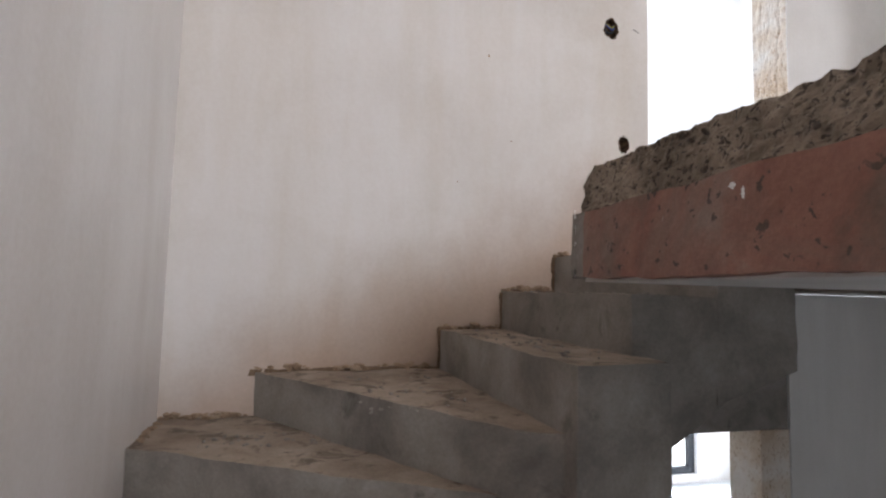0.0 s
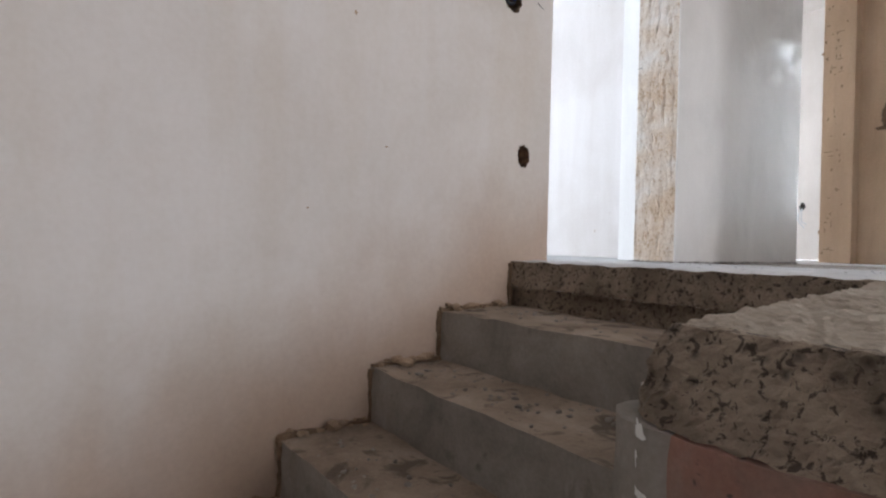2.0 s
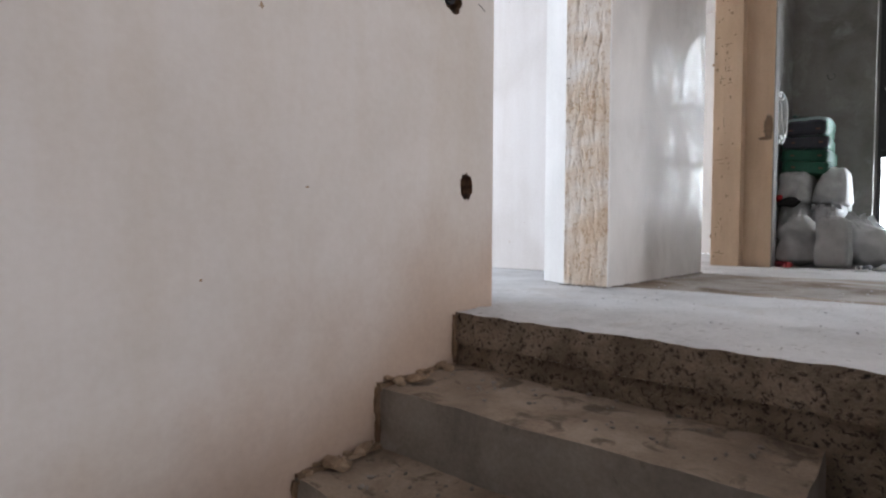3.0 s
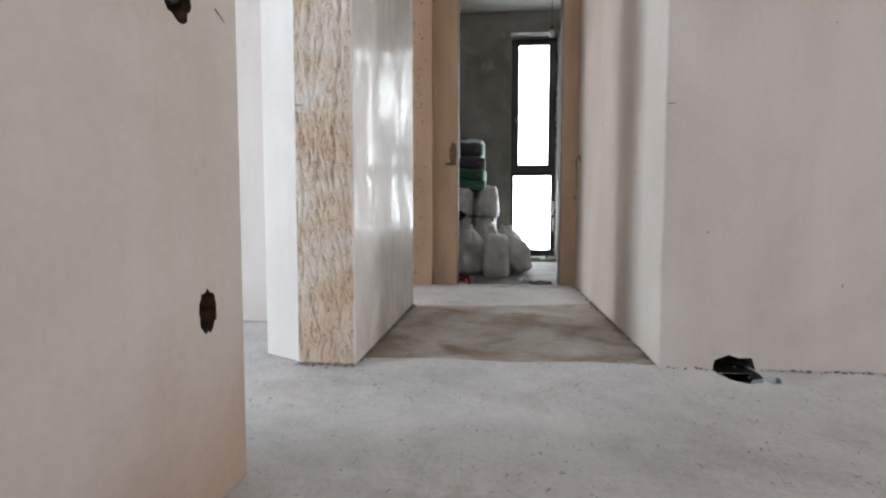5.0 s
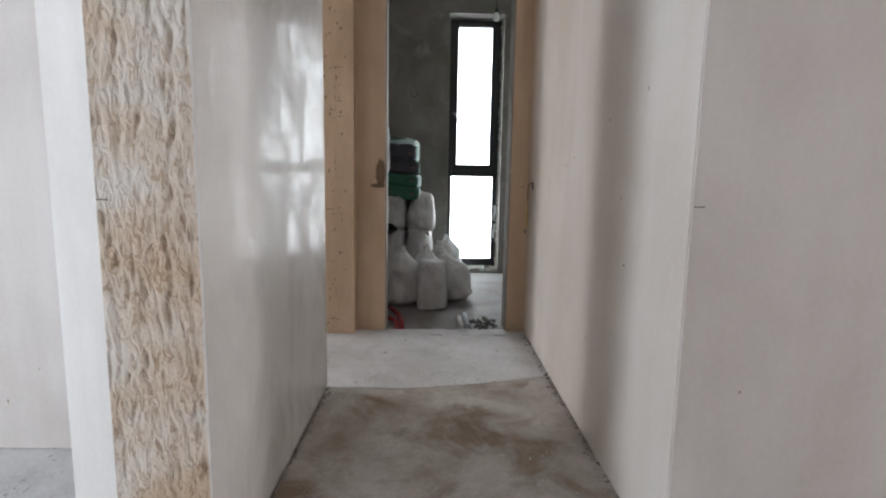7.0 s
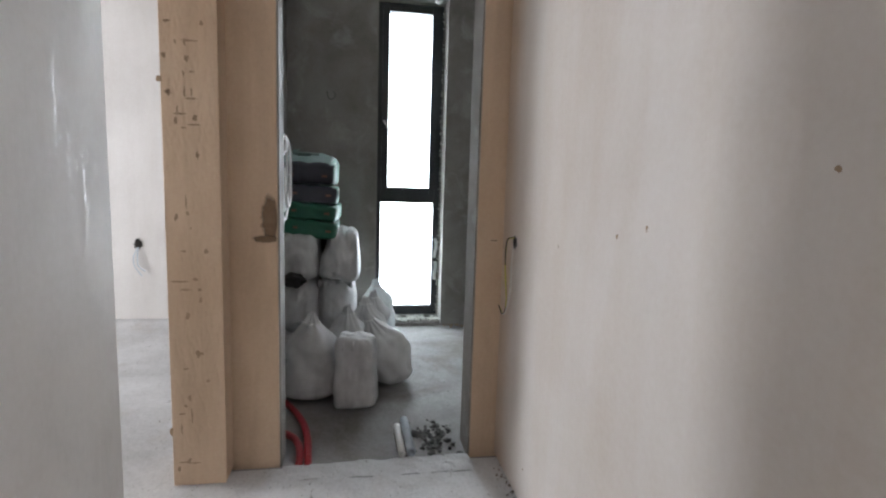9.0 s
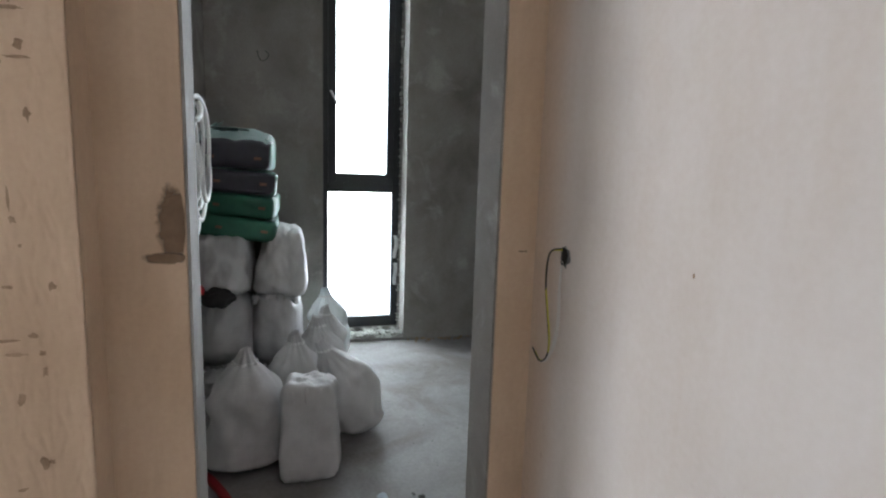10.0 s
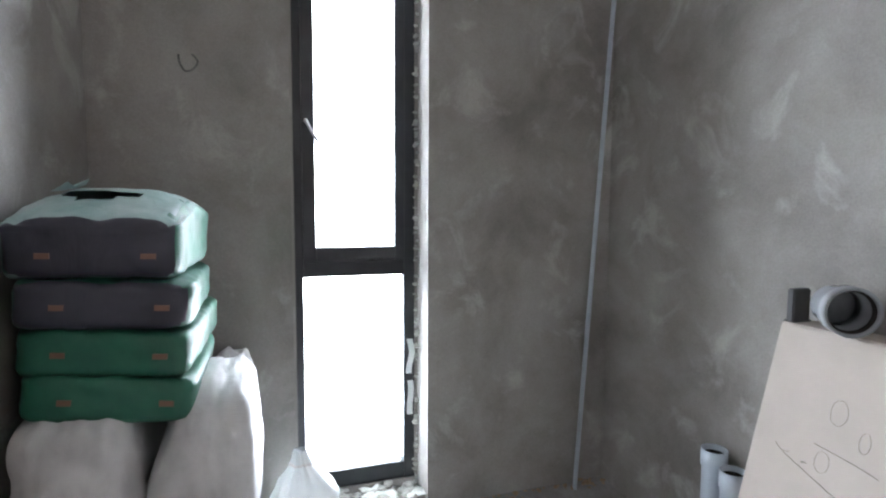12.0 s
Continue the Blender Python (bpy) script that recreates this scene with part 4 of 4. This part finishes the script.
# ---- pipes, conduits and offcuts ----
def pipe(name, label, a, b, r, mat, collar=False, wall=0.006):
    """A hollow straight pipe from a to b."""
    a, b = Vector(a), Vector(b)
    h = (b - a).length
    t = thing(name, label, "pipe")
    t.matrix_world = Matrix.Translation(a) @ (b - a).to_track_quat("Z", "Y").to_matrix().to_4x4()
    k = 1.12 if collar else 1.0
    outer = [(r, 0), (r, h - 0.07), (r * k, h - 0.062), (r * k, h), (r * k - wall, h), (r * k - wall, h - 0.05), (r - wall, h - 0.07), (r - wall, 0), (r, 0)]
    part("barrel", lathe(outer), mat, t, smooth=True)
    if collar:
        part("rubber_seal", lathe([(r * k - wall, h - 0.02), (r * k - wall - 0.004, h - 0.018), (r * k - wall - 0.004, h - 0.034), (r * k - wall, h - 0.036)]), DARK, t, "black sealing ring", True)
    return t


pipe("drain_pipe", "pale grey drain pipe standing on end beside the carton", (7.104, 1.03, FLOOR), (7.104, 1.03, 0.485), 0.042, GREY_PVC, True)
pipe("drain_pipe", "shorter pale grey drain pipe standing on end", (7.01, 1.035, FLOOR), (7.01, 1.035, 0.445), 0.042, GREY_PVC, True)
pipe("pipe_offcut", "grey pipe offcut lying at the threshold", (5.585, 2.42, 0.016), (5.957, 2.423, 0.001), 0.02, GREY_PVC)
pipe("white_pipe_offcut", "white pipe offcut with a collar lying at the threshold", (5.575, 2.462, 0.014), (5.885, 2.466, -0.001), 0.017, WHITE_PVC, True, 0.004)
pipe("leaning_conduit", "thin grey conduit leaning in the corner", (7.805, 1.185, FLOOR), (7.858, 0.997, 2.5), 0.011, GREY_PVC)
c = thing("red_conduit", "two ribbed red conduits rising out of the floor", "conduit")
part("long_loop", tube([(6.34, 3.15, -0.005), (6.22, 3.055, -0.001), (6.0, 2.955, 0.006), (5.8, 2.905, 0.01), (5.62, 2.885, 0.006), (5.56, 2.88, -0.015)], 0.0155, 12, wavy=0.12), RED, c)
part("short_loop", tube([(5.94, 3.12, -0.002), (5.88, 3.04, 0.0), (5.78, 2.96, 0.008), (5.66, 2.925, 0.008), (5.56, 2.92, -0.015)], 0.0155, 12, wavy=0.12), RED, c)

# carton leaning by the wall, with offcuts on its top
carton = thing("tall_carton", "tall pale carton with pencil scribbles leaning on the wall", "carton")
bm = block([(6.05, 1.0, FLOOR), (6.90, 1.0, FLOOR), (6.90, 1.25, FLOOR), (6.05, 1.25, FLOOR)], [(6.05, 0.985, 1.045), (6.81, 0.985, 1.045), (6.81, 1.095, 1.045), (6.05, 1.095, 1.045)], 5)
bmesh.ops.bevel(bm, geom=bm.edges[:], offset=0.005, segments=2, affect="EDGES")
part("body", bm, CARTON, carton)


def on_carton(u, v):
    """A point on the carton's sloping face: u along it, v up it, both 0 to 1."""
    return Vector((6.05 + (0.85 - 0.09 * v) * u, 1.251 - 0.1545 * v, FLOOR + 1.065 * v))


for cu, cv, ru, rv in ((0.70, 0.80, 0.030, 0.034), (0.72, 0.66, 0.026, 0.028), (0.60, 0.75, 0.018, 0.026)):
    part("scribble", tube([on_carton(cu + ru * math.cos(a), cv + rv * math.sin(a)) for a in (i * 0.7 for i in range(10))], 0.0005, 4), PENCIL, carton)
part("scribble_line", tube([on_carton(0.86, 0.64), on_carton(0.7, 0.60), on_carton(0.5, 0.55)], 0.0008, 4), PENCIL, carton)
part("scribble_line", tube([on_carton(0.76, 0.70), on_carton(0.62, 0.69), on_carton(0.54, 0.68)], 0.0008, 4), PENCIL, carton)
part("tick", tube([on_carton(0.90, 0.66), on_carton(0.87, 0.645), on_carton(0.84, 0.65)], 0.0009, 5), PENCIL, carton)
part("tick", tube([on_carton(0.79, 0.638), on_carton(0.77, 0.64)], 0.0013, 5), PENCIL, carton)
blk = thing("dark_block", "small dark square plastic block standing on the carton", "block")
part("block_body", bar(6.775, 1.02, 1.047, 6.80, 1.09, 1.15), plain("dark_grey_plastic", (0.06, 0.06, 0.06), 0.6), blk)
coup = thing("pipe_coupling", "glossy grey pipe coupling lying on the carton", "coupling")
coup.matrix_world = Matrix.Translation((6.69, 1.045, 1.116)) @ Vector((-0.8, 0.55, 0)).to_track_quat("Z", "Y").to_matrix().to_4x4()
COUP = plain("glossy_grey_plastic", (0.27, 0.28, 0.29), 0.18)
part("collar", lathe([(0.058, 0), (0.058, 0.07), (0.07, 0.078), (0.07, 0.13), (0.061, 0.13), (0.061, 0.085), (0.052, 0.075), (0.052, 0), (0.058, 0)]), COUP, coup, smooth=True)
part("rubber_seal", lathe([(0.061, 0.118), (0.055, 0.116), (0.055, 0.102), (0.061, 0.1)]), DARK, coup, "black sealing ring", True)
part("far_end", lathe([(0.0, 0.004), (0.053, 0.004), (0.053, 0.012), (0.0, 0.012)]), COUP, coup, "closed end of the coupling", True)
el = thing("pipe_elbow", "pale blue-grey pipe elbow lying on the carton", "elbow")
part("bend", tube([(6.44, 1.03, 1.102), (6.43, 1.045, 1.102), (6.39, 1.05, 1.102), (6.33, 1.05, 1.102)], 0.055, 20), GREY_PVC, el, smooth=True)

# coil of white tube hung from a nail in the bathroom's side wall
coil = thing("hanging_tube_coil", "coil of white plastic tube hanging on a wire in the bathroom", "coil")
for i in range(6):
    cx, hw = 6.195 + 0.008 * math.sin(i * 2.3), 0.232 - 0.017 * i
    mid, half = 1.25 + 0.008 * math.sin(i * 1.7), 0.218 - 0.011 * ((i * 3) % 7)
    part("loop", tube([(cx + hw * math.sin(a), 3.055 + 0.013 * i - 0.006 * math.sin(2 * a + i), mid + half * math.cos(a)) for a in (k * math.pi / 8 for k in range(17))], 0.0078, 9), WHITE_PVC, coil, smooth=True)
part("free_end", tube([(6.09, 3.045, 1.30), (6.15, 3.042, 1.16), (6.24, 3.042, 1.10), (6.33, 3.042, 1.16), (6.31, 3.042, 1.27)], 0.0088, 9), WHITE_PVC, coil, smooth=True)
part("tape_wrap", tube([(6.02, 3.04, 1.37), (6.08, 3.035, 1.385), (6.15, 3.04, 1.425), (6.16, 3.05, 1.445)], 0.009, 8), WHITE_PVC, coil, smooth=True)
part("loose_end", tube([(6.10, 3.05, 1.05), (6.04, 3.045, 1.02), (5.99, 3.045, 1.0), (5.96, 3.05, 1.012)], 0.0088, 9), WHITE_PVC, coil, smooth=True)
part("hanging_wire", tube([(6.05, 3.25, 1.60), (6.03, 3.16, 1.58), (6.05, 3.08, 1.47), (6.09, 3.06, 1.43)], 0.0015, 5), DEBRIS, coil, "thin grey wire hook")
part("hanging_wire", tube([(6.05, 3.25, 1.60), (6.10, 3.18, 1.57), (6.13, 3.09, 1.48), (6.17, 3.07, 1.44)], 0.0015, 5), DEBRIS, coil, "thin grey wire hook")
part("tail", tube([(6.08, 3.10, 1.06), (6.055, 3.10, 0.9), (6.05, 3.10, 0.5), (6.05, 3.10, 0.2), (6.055, 3.105, FLOOR + 0.008)], 0.0085, 9), WHITE_PVC, coil, smooth=True)

# ---- wires and fittings ----
def wall_box(name, label, m, r, depth, hole_mat, bits):
    """A chased-out switch box: a flat dark disc for the hole's shade, broken plaster round it."""
    t = thing(name, label, "socket", at=m)
    bm = bmesh.new()
    ring = [bm.verts.new((u, 0.003, v)) for u, v in ragged(0, 0, r, r * 1.25, 20, 0.14, bits)]
    bm.faces.new(ring)
    part("cavity", bm, hole_mat, t, "flat dark disc for the shade of the open hole")
    bm = bmesh.new()
    a = [bm.verts.new((u, 0.0015, v)) for u, v in ragged(0, -0.004, r * 1.3, r * 1.5, 20, 0.25, bits + 1)]
    b = [bm.verts.new((u, 0.005, v)) for u, v in ragged(0, 0, r * 1.05, r * 1.25, 20, 0.14, bits)]
    for i in range(20):
        j = (i + 1) % 20
        bm.faces.new((a[i], a[j], b[j], b[i]))
    part("chipped_rim", bm, DEBRIS, t, "chipped grey mortar rim")
    return t


sock = wall_box("open_switch_box", "chased-out switch box with loose wires on the corridor wall", pose(5.394, 2.03, 1.015), 0.019, 0.03, DARK, 31)
for nm, mt, pts in (("black_wire", WIRE_BLACK, [(0.012, 0.004, 0.012), (0.042, 0.02, 0.0), (0.05, 0.022, -0.06), (0.035, 0.02, -0.13), (0.022, 0.02, -0.18), (0.028, 0.022, -0.21), (0.055, 0.025, -0.225), (0.085, 0.03, -0.205)]),
                    ("yellow_wire", WIRE_YELLOW, [(0.010, 0.004, 0.010), (0.044, 0.018, 0.0), (0.054, 0.02, -0.055), (0.032, 0.024, -0.11), (0.018, 0.022, -0.17), (0.03, 0.02, -0.212), (0.06, 0.022, -0.225), (0.078, 0.025, -0.212)]),
                    ("white_wire", WIRE_WHITE, [(0.008, 0.004, -0.02), (0.004, 0.012, -0.07), (-0.002, 0.014, -0.12), (0.004, 0.018, -0.17), (0.025, 0.02, -0.212), (0.05, 0.022, -0.226)]),
                    ("white_wire", WIRE_WHITE, [(0.010, 0.004, -0.02), (0.000, 0.012, -0.06), (-0.008, 0.014, -0.13), (0.0, 0.018, -0.18), (0.022, 0.02, -0.21)])):
    part(nm, tube([(x * 1.25, y, z * 1.42) for x, y, z in pts], 0.0027, 6), mt, sock)
sock2 = wall_box("open_socket_box", "round socket hole with loose grey wires on the white wall", pose(8.137, 4.525, 0.66, 0, 0, 90), 0.03, 0.03, DARK, 41)
for k in (0, 1):
    part("wire", tube([(0.0, 0.004, -0.03), (0.03 - 0.03 * k, 0.03, -0.11), (0.02 - 0.03 * k, 0.04, -0.19), (-0.04 - 0.03 * k, 0.05, -0.27 + 0.04 * k)], 0.005, 6), GREY_PVC, sock2)
sq = thing("wall_wire_end", "short dark wire curling out of the cement wall", "wire")
part("wire", tube([(7.873, 2.935, 1.97), (7.855, 2.93, 1.94), (7.845, 2.91, 1.905), (7.845, 2.88, 1.915), (7.845, 2.865, 1.945), (7.85, 2.885, 1.97)], 0.004, 6), DEBRIS, sq)
wires = thing("chased_box_wires", "blue and yellow wires folded into the upper wall hole", "wire")
part("black_wire", tube([(2.045, 3.225, 1.01), (2.06, 3.22, 0.96), (2.095, 3.225, 0.97), (2.105, 3.235, 1.01)], 0.006, 6), WIRE_BLACK, wires)
part("yellow_wire", tube([(2.05, 3.215, 1.005), (2.08, 3.212, 0.985), (2.105, 3.22, 1.0)], 0.002, 6), WIRE_YELLOW, wires)
part("blue_wire", tube([(2.053, 3.217, 1.0), (2.085, 3.214, 0.975), (2.105, 3.222, 0.99)], 0.003, 6), plain("blue_wire_plastic", (0.02, 0.05, 0.3), 0.4), wires)
bulb = thing("hanging_bulb", "bare light bulb hanging on a wire before the window", "bulb")
part("wire", tube([(7.6, 2.06, CEIL), (7.602, 2.062, 2.87), (7.6, 2.06, 2.775)], 0.004, 6), WIRE_BLACK, bulb)
b = part("holder", lathe([(0.0, 0.05), (0.014, 0.048), (0.018, 0.03), (0.02, 0.0), (0.0, 0.0)]), WIRE_BLACK, bulb, "black lamp holder", True)
b.location = (7.6, 2.06, 2.72)
b = part("globe", lathe([(0.0, -0.085), (0.018, -0.08), (0.029, -0.062), (0.032, -0.045), (0.027, -0.022), (0.016, 0.0)]), plain("milky_glass", (0.8, 0.8, 0.78), 0.15, 0, 0.02), bulb, "white glass globe", True)
b.location = (7.6, 2.06, 2.72)
# window handle, foam and broken sill
part("handle", tube([(8.067, 2.455, 1.775), (8.045, 2.455, 1.775), (8.04, 2.44, 1.745), (8.04, 2.40, 1.675)], 0.008, 8), METAL, sash, "slim metal lever handle", True)
rnd = random.Random(5)
spots = [(8.05 + rnd.uniform(-0.02, 0.02), 1.944 + rnd.uniform(-0.004, 0.006), rnd.uniform(0.03, 2.75), rnd.uniform(0.008, 0.02)) for _ in range(110)]
tagged(scatter("sealing_foam", spots, FOAM, "lumpy pale sealing foam along the window frame"), category="foam")
spots = [(rnd.uniform(7.89, 8.07), rnd.uniform(1.95, 2.52), rnd.uniform(0.0, 0.03), rnd.uniform(0.012, 0.04)) for _ in range(120)]
scatter("sill_rubble", spots, FOAM, "broken mortar lumps under the window")
flap = thing("film_flap", "loose strip of white protective film on the frame", "film")
bm = bmesh.new()
rows = [[bm.verts.new((8.07 - 0.012 * math.sin(i * 0.8), 1.955 + 0.03 * j / 3 + 0.006 * math.sin(i * 1.1), 0.36 + 0.032 * i)) for j in range(4)] for i in range(13)]
for a, b2 in zip(rows, rows[1:]):
    for k in range(3):
        bm.faces.new((a[k], a[k + 1], b2[k + 1], b2[k]))
part("film_sheet", bm, SACK_THIN, flap, smooth=True)

# ---- marks on the walls ----
def mark(name, m, outline, mat, label):
    bm = bmesh.new()
    bm.faces.new([bm.verts.new(m @ Vector((u, v, 0.0015))) for u, v in outline])
    return structure(name, bm, mat, label, "mark")


def soft_stain(name, centre, radii):
    """A damp blot that fades out at its rim."""
    m, t, p = nodes_of(name)
    geo = t.nodes.new("ShaderNodeNewGeometry")
    sub = t.nodes.new("ShaderNodeVectorMath")
    sub.operation = "SUBTRACT"
    sub.inputs[1].default_value = centre
    div = t.nodes.new("ShaderNodeVectorMath")
    div.operation = "DIVIDE"
    div.inputs[1].default_value = radii
    far = t.nodes.new("ShaderNodeVectorMath")
    far.operation = "LENGTH"
    t.links.new(geo.outputs["Position"], sub.inputs[0])
    t.links.new(sub.outputs[0], div.inputs[0])
    t.links.new(div.outputs[0], far.inputs[0])
    wob = t.nodes.new("ShaderNodeMath")
    wob.operation = "MULTIPLY_ADD"
    wob.inputs[1].default_value = 0.55
    t.links.new(tex_noise(t, 45, 4, 0.6, seed=3), wob.inputs[0])
    t.links.new(far.outputs["Value"], wob.inputs[2])
    t.links.new(ramp(t, wob.outputs[0], [(0.75, G(0.9)), (1.0, G(0.0))]), p.inputs["Alpha"])
    t.links.new(ramp(t, tex_noise(t, 25, 5, 0.6), [(0.3, (0.17, 0.11, 0.065)), (0.7, (0.26, 0.175, 0.11))]), p.inputs["Base Color"])
    p.inputs["Roughness"].default_value = 0.85
    return m


for m, u in ((on(WEST, 3.162, 0, 0), -3.428), (on(WEST, 3.267, 0, 0), -2.025), (on(WEST, 5.58, 0, 0), -2.085)):
    mark("level_mark", m, rect(u, 0.9985, u + 0.028, 1.0015), PENCIL, "short pencilled level line")
mark("nail_scratch", on(SOUTH, 0, 3.21, 0), [(2.20, 0.990), (2.235, 0.976), (2.237, 0.979), (2.202, 0.994)], PENCIL, "short scratch in the plaster")
mark("damp_spot", on(WEST, 5.58, 0, 0), ragged(-3.054, 1.08, 0.050, 0.15, 40, 0.02, 8), soft_stain("damp_blot", (5.58, 3.026, 1.08), (1, 0.065, 0.145)), "dark damp stain on the raw jamb")
mark("damp_run", on(WEST, 5.577, 0, 0), ragged(-3.085, 0.995, 0.080, 0.034, 30, 0.03, 9), soft_stain("damp_smear", (5.577, 3.05, 0.995), (1, 0.085, 0.022)), "dark damp smear on the raw jamb")
GOUGE = mineral("gouged_gypsum", [(0.3, (0.30, 0.20, 0.125)), (0.7, (0.44, 0.315, 0.21))], 30, 120, 0.5, 0.95)
rnd = random.Random(77)
for m, u0, u1, z0, z1, n in ((on(WEST, 3.267, 0, 0), -1.95, -0.9, 0.1, 2.2, 12), (on(WEST, 3.90, 0, 0), -4.6, -3.95, 0.1, 2.4, 5), (on(NORTH, 0, 2.03, 0), -5.5, -3.4, 0.1, 2.2, 16),
                             (on(SOUTH, 0, 3.21, 0), 1.3, 2.25, 0.1, 1.7, 6), (on(WEST, 5.444, 0, 0), -3.40, -3.24, 0.05, 2.4, 45)):
    for _ in range(n):
        big = 1.8 if n == 45 else 1.0
        mark("pock", m, ragged(rnd.uniform(u0, u1), rnd.uniform(z0, z1), big * rnd.uniform(0.002, 0.006), big * rnd.uniform(0.002, 0.009), 9, 0.45, rnd.random()), GOUGE, "small pock in the plaster")
for k in range(15):
    z = rnd.uniform(0.05, 1.9)
    wide = rnd.random() < 0.55
    mark("gouge", on(WEST, 5.443, 0, 0), ragged(rnd.uniform(-3.36, -3.28), z, rnd.uniform(0.012, 0.034) if wide else 0.003, 0.0035 if wide else rnd.uniform(0.012, 0.035), 16, 0.4, z), GOUGE, "scratched groove in the gypsum")

# ---- rubble ----
rnd = random.Random(21)
spots = []
for k, (x0, x1) in enumerate(((1.79, 2.08), (1.53, 1.76), (1.25, 1.5), (0.49, 1.22)), 1):
    for _ in range(16 + 30 * (k == 4)):
        spots.append((rnd.uniform(x0, x1), 3.205 - abs(rnd.gauss(0, 0.018)), -RISE * k + rnd.uniform(0, 0.02), rnd.uniform(0.006, 0.028)))
for _ in range(60):
    spots.append((rnd.uniform(0.19, 0.47), 3.165 - abs(rnd.gauss(0, 0.02)), -RISE * 5 + rnd.uniform(0, 0.02), rnd.uniform(0.006, 0.02)))
for _ in range(30):
    spots.append((0.175 + abs(rnd.gauss(0, 0.015)), rnd.uniform(2.83, 3.15), -RISE * 5 + rnd.uniform(0, 0.01), rnd.uniform(0.005, 0.012)))
for k in range(1, 5):
    nose_x, next_x, top = NOSE[k][0][0], NOSE[k - 1][0][0], -RISE * k
    foot = 3.206 if k < 4 else 3.19
    for corners in ((nose_x - 0.004, next_x - 0.004, foot - 0.016, top - 0.012, top + 0.009), (next_x - 0.007, next_x + 0.006, foot - 0.009, top + 0.01, top + RISE - 0.004)):
        x0, x1, y0, z0, z1 = corners
        bm = box(x0, y0, z0, x1, foot + 0.01, z1, 0.009)
        roughen(bm, 0.007, 21, k)
        roughen(bm, 0.003, 60, k)
        part("slurry_crust", bm, DIRT, stairs, "brown crust of dried slurry against the wall")
scatter("plaster_crumbs", spots, RUBBLE, "broken plaster crumbs along the foot of the stair wall")
spots = []
for k, (x0, x1, y0, y1) in enumerate(((1.85, 2.1, 2.3, 3.15), (1.55, 1.78, 2.35, 3.1), (1.25, 1.47, 2.2, 3.1), (0.8, 1.15, 2.4, 3.0), (0.35, 0.8, 2.75, 2.9)), 1):
    for _ in range(55):
        spots.append((rnd.uniform(x0, x1), rnd.uniform(y0, y1), -RISE * k + 0.002, rnd.uniform(0.003, 0.010)))
scatter("tread_grit", spots, STEP, "loose cement grit on the treads")
spots = [(rnd.gauss(5.77, 0.08), rnd.gauss(2.30, 0.05), FLOOR + 0.006, rnd.uniform(0.006, 0.022)) for _ in range(90)]
spots += [(rnd.uniform(5.8, 7.3), rnd.uniform(1.5, 2.3), FLOOR + 0.003, rnd.uniform(0.002, 0.005)) for _ in range(60)]
scatter("floor_debris", spots, DEBRIS, "dark dry mortar debris on the bathroom floor")
spots = [(rnd.uniform(2.25, 3.9), rnd.uniform(1.2, 3.1), 0.001, rnd.uniform(0.002, 0.006)) for _ in range(160)]
spots += [(rnd.uniform(3.4, 5.4), rnd.uniform(2.08, 3.15), 0.001, rnd.uniform(0.002, 0.005)) for _ in range(80)]
scatter("landing_grit", spots, SCREED, "loose grit on the screed")
spots = []
for _ in range(150):
    spots.append((rnd.uniform(3.3, 5.5), 2.034 + abs(rnd.gauss(0, 0.012)), 0.0, rnd.uniform(0.003, 0.008)))
    spots.append((rnd.uniform(3.2, 4.53), 3.197 - abs(rnd.gauss(0, 0.012)), 0.0, rnd.uniform(0.003, 0.008)))
for _ in range(110):
    y = rnd.uniform(0.6, 2.0)
    if abs(y - 1.765) > 0.1:
        spots.append((3.263 - abs(rnd.gauss(0, 0.015)), y, 0.0, rnd.uniform(0.003, 0.009)))
    spots.append((3.162 - abs(rnd.gauss(0, 0.02)), rnd.uniform(3.2, 3.43), 0.0, rnd.uniform(0.003, 0.008)))
scatter("wall_foot_grit", spots, STEP, "dark grit along the foot of the hall walls")
# uneven lip of screed at the bathroom threshold
bm = block([(5.46, 2.16, -0.06), (5.63, 2.16, -0.06), (5.63, 2.99, -0.06), (5.46, 2.99, -0.06)], [(5.44, 2.16, -0.003), (5.585, 2.16, -0.001), (5.555, 2.99, -0.001), (5.44, 2.99, -0.003)], 0.025)
roughen(bm, 0.010, 9)
structure("threshold_lip", bm, SCREED, "ragged screed edge at the bathroom threshold", "floor")
spots = [(rnd.gauss(7.84, 0.03), rnd.uniform(1.0, 1.92), FLOOR + 0.004, rnd.uniform(0.006, 0.02)) for _ in range(60)]
scatter("wall_foot_crumbs", spots, RUBBLE, "brown crumbs along the foot of the cement wall")
pipe("floor_pipe_stub", "pale blue-grey pipe end in the hacked floor hole", (3.20, 1.705, -0.04), (3.10, 1.675, 0.006), 0.018, GREY_PVC)
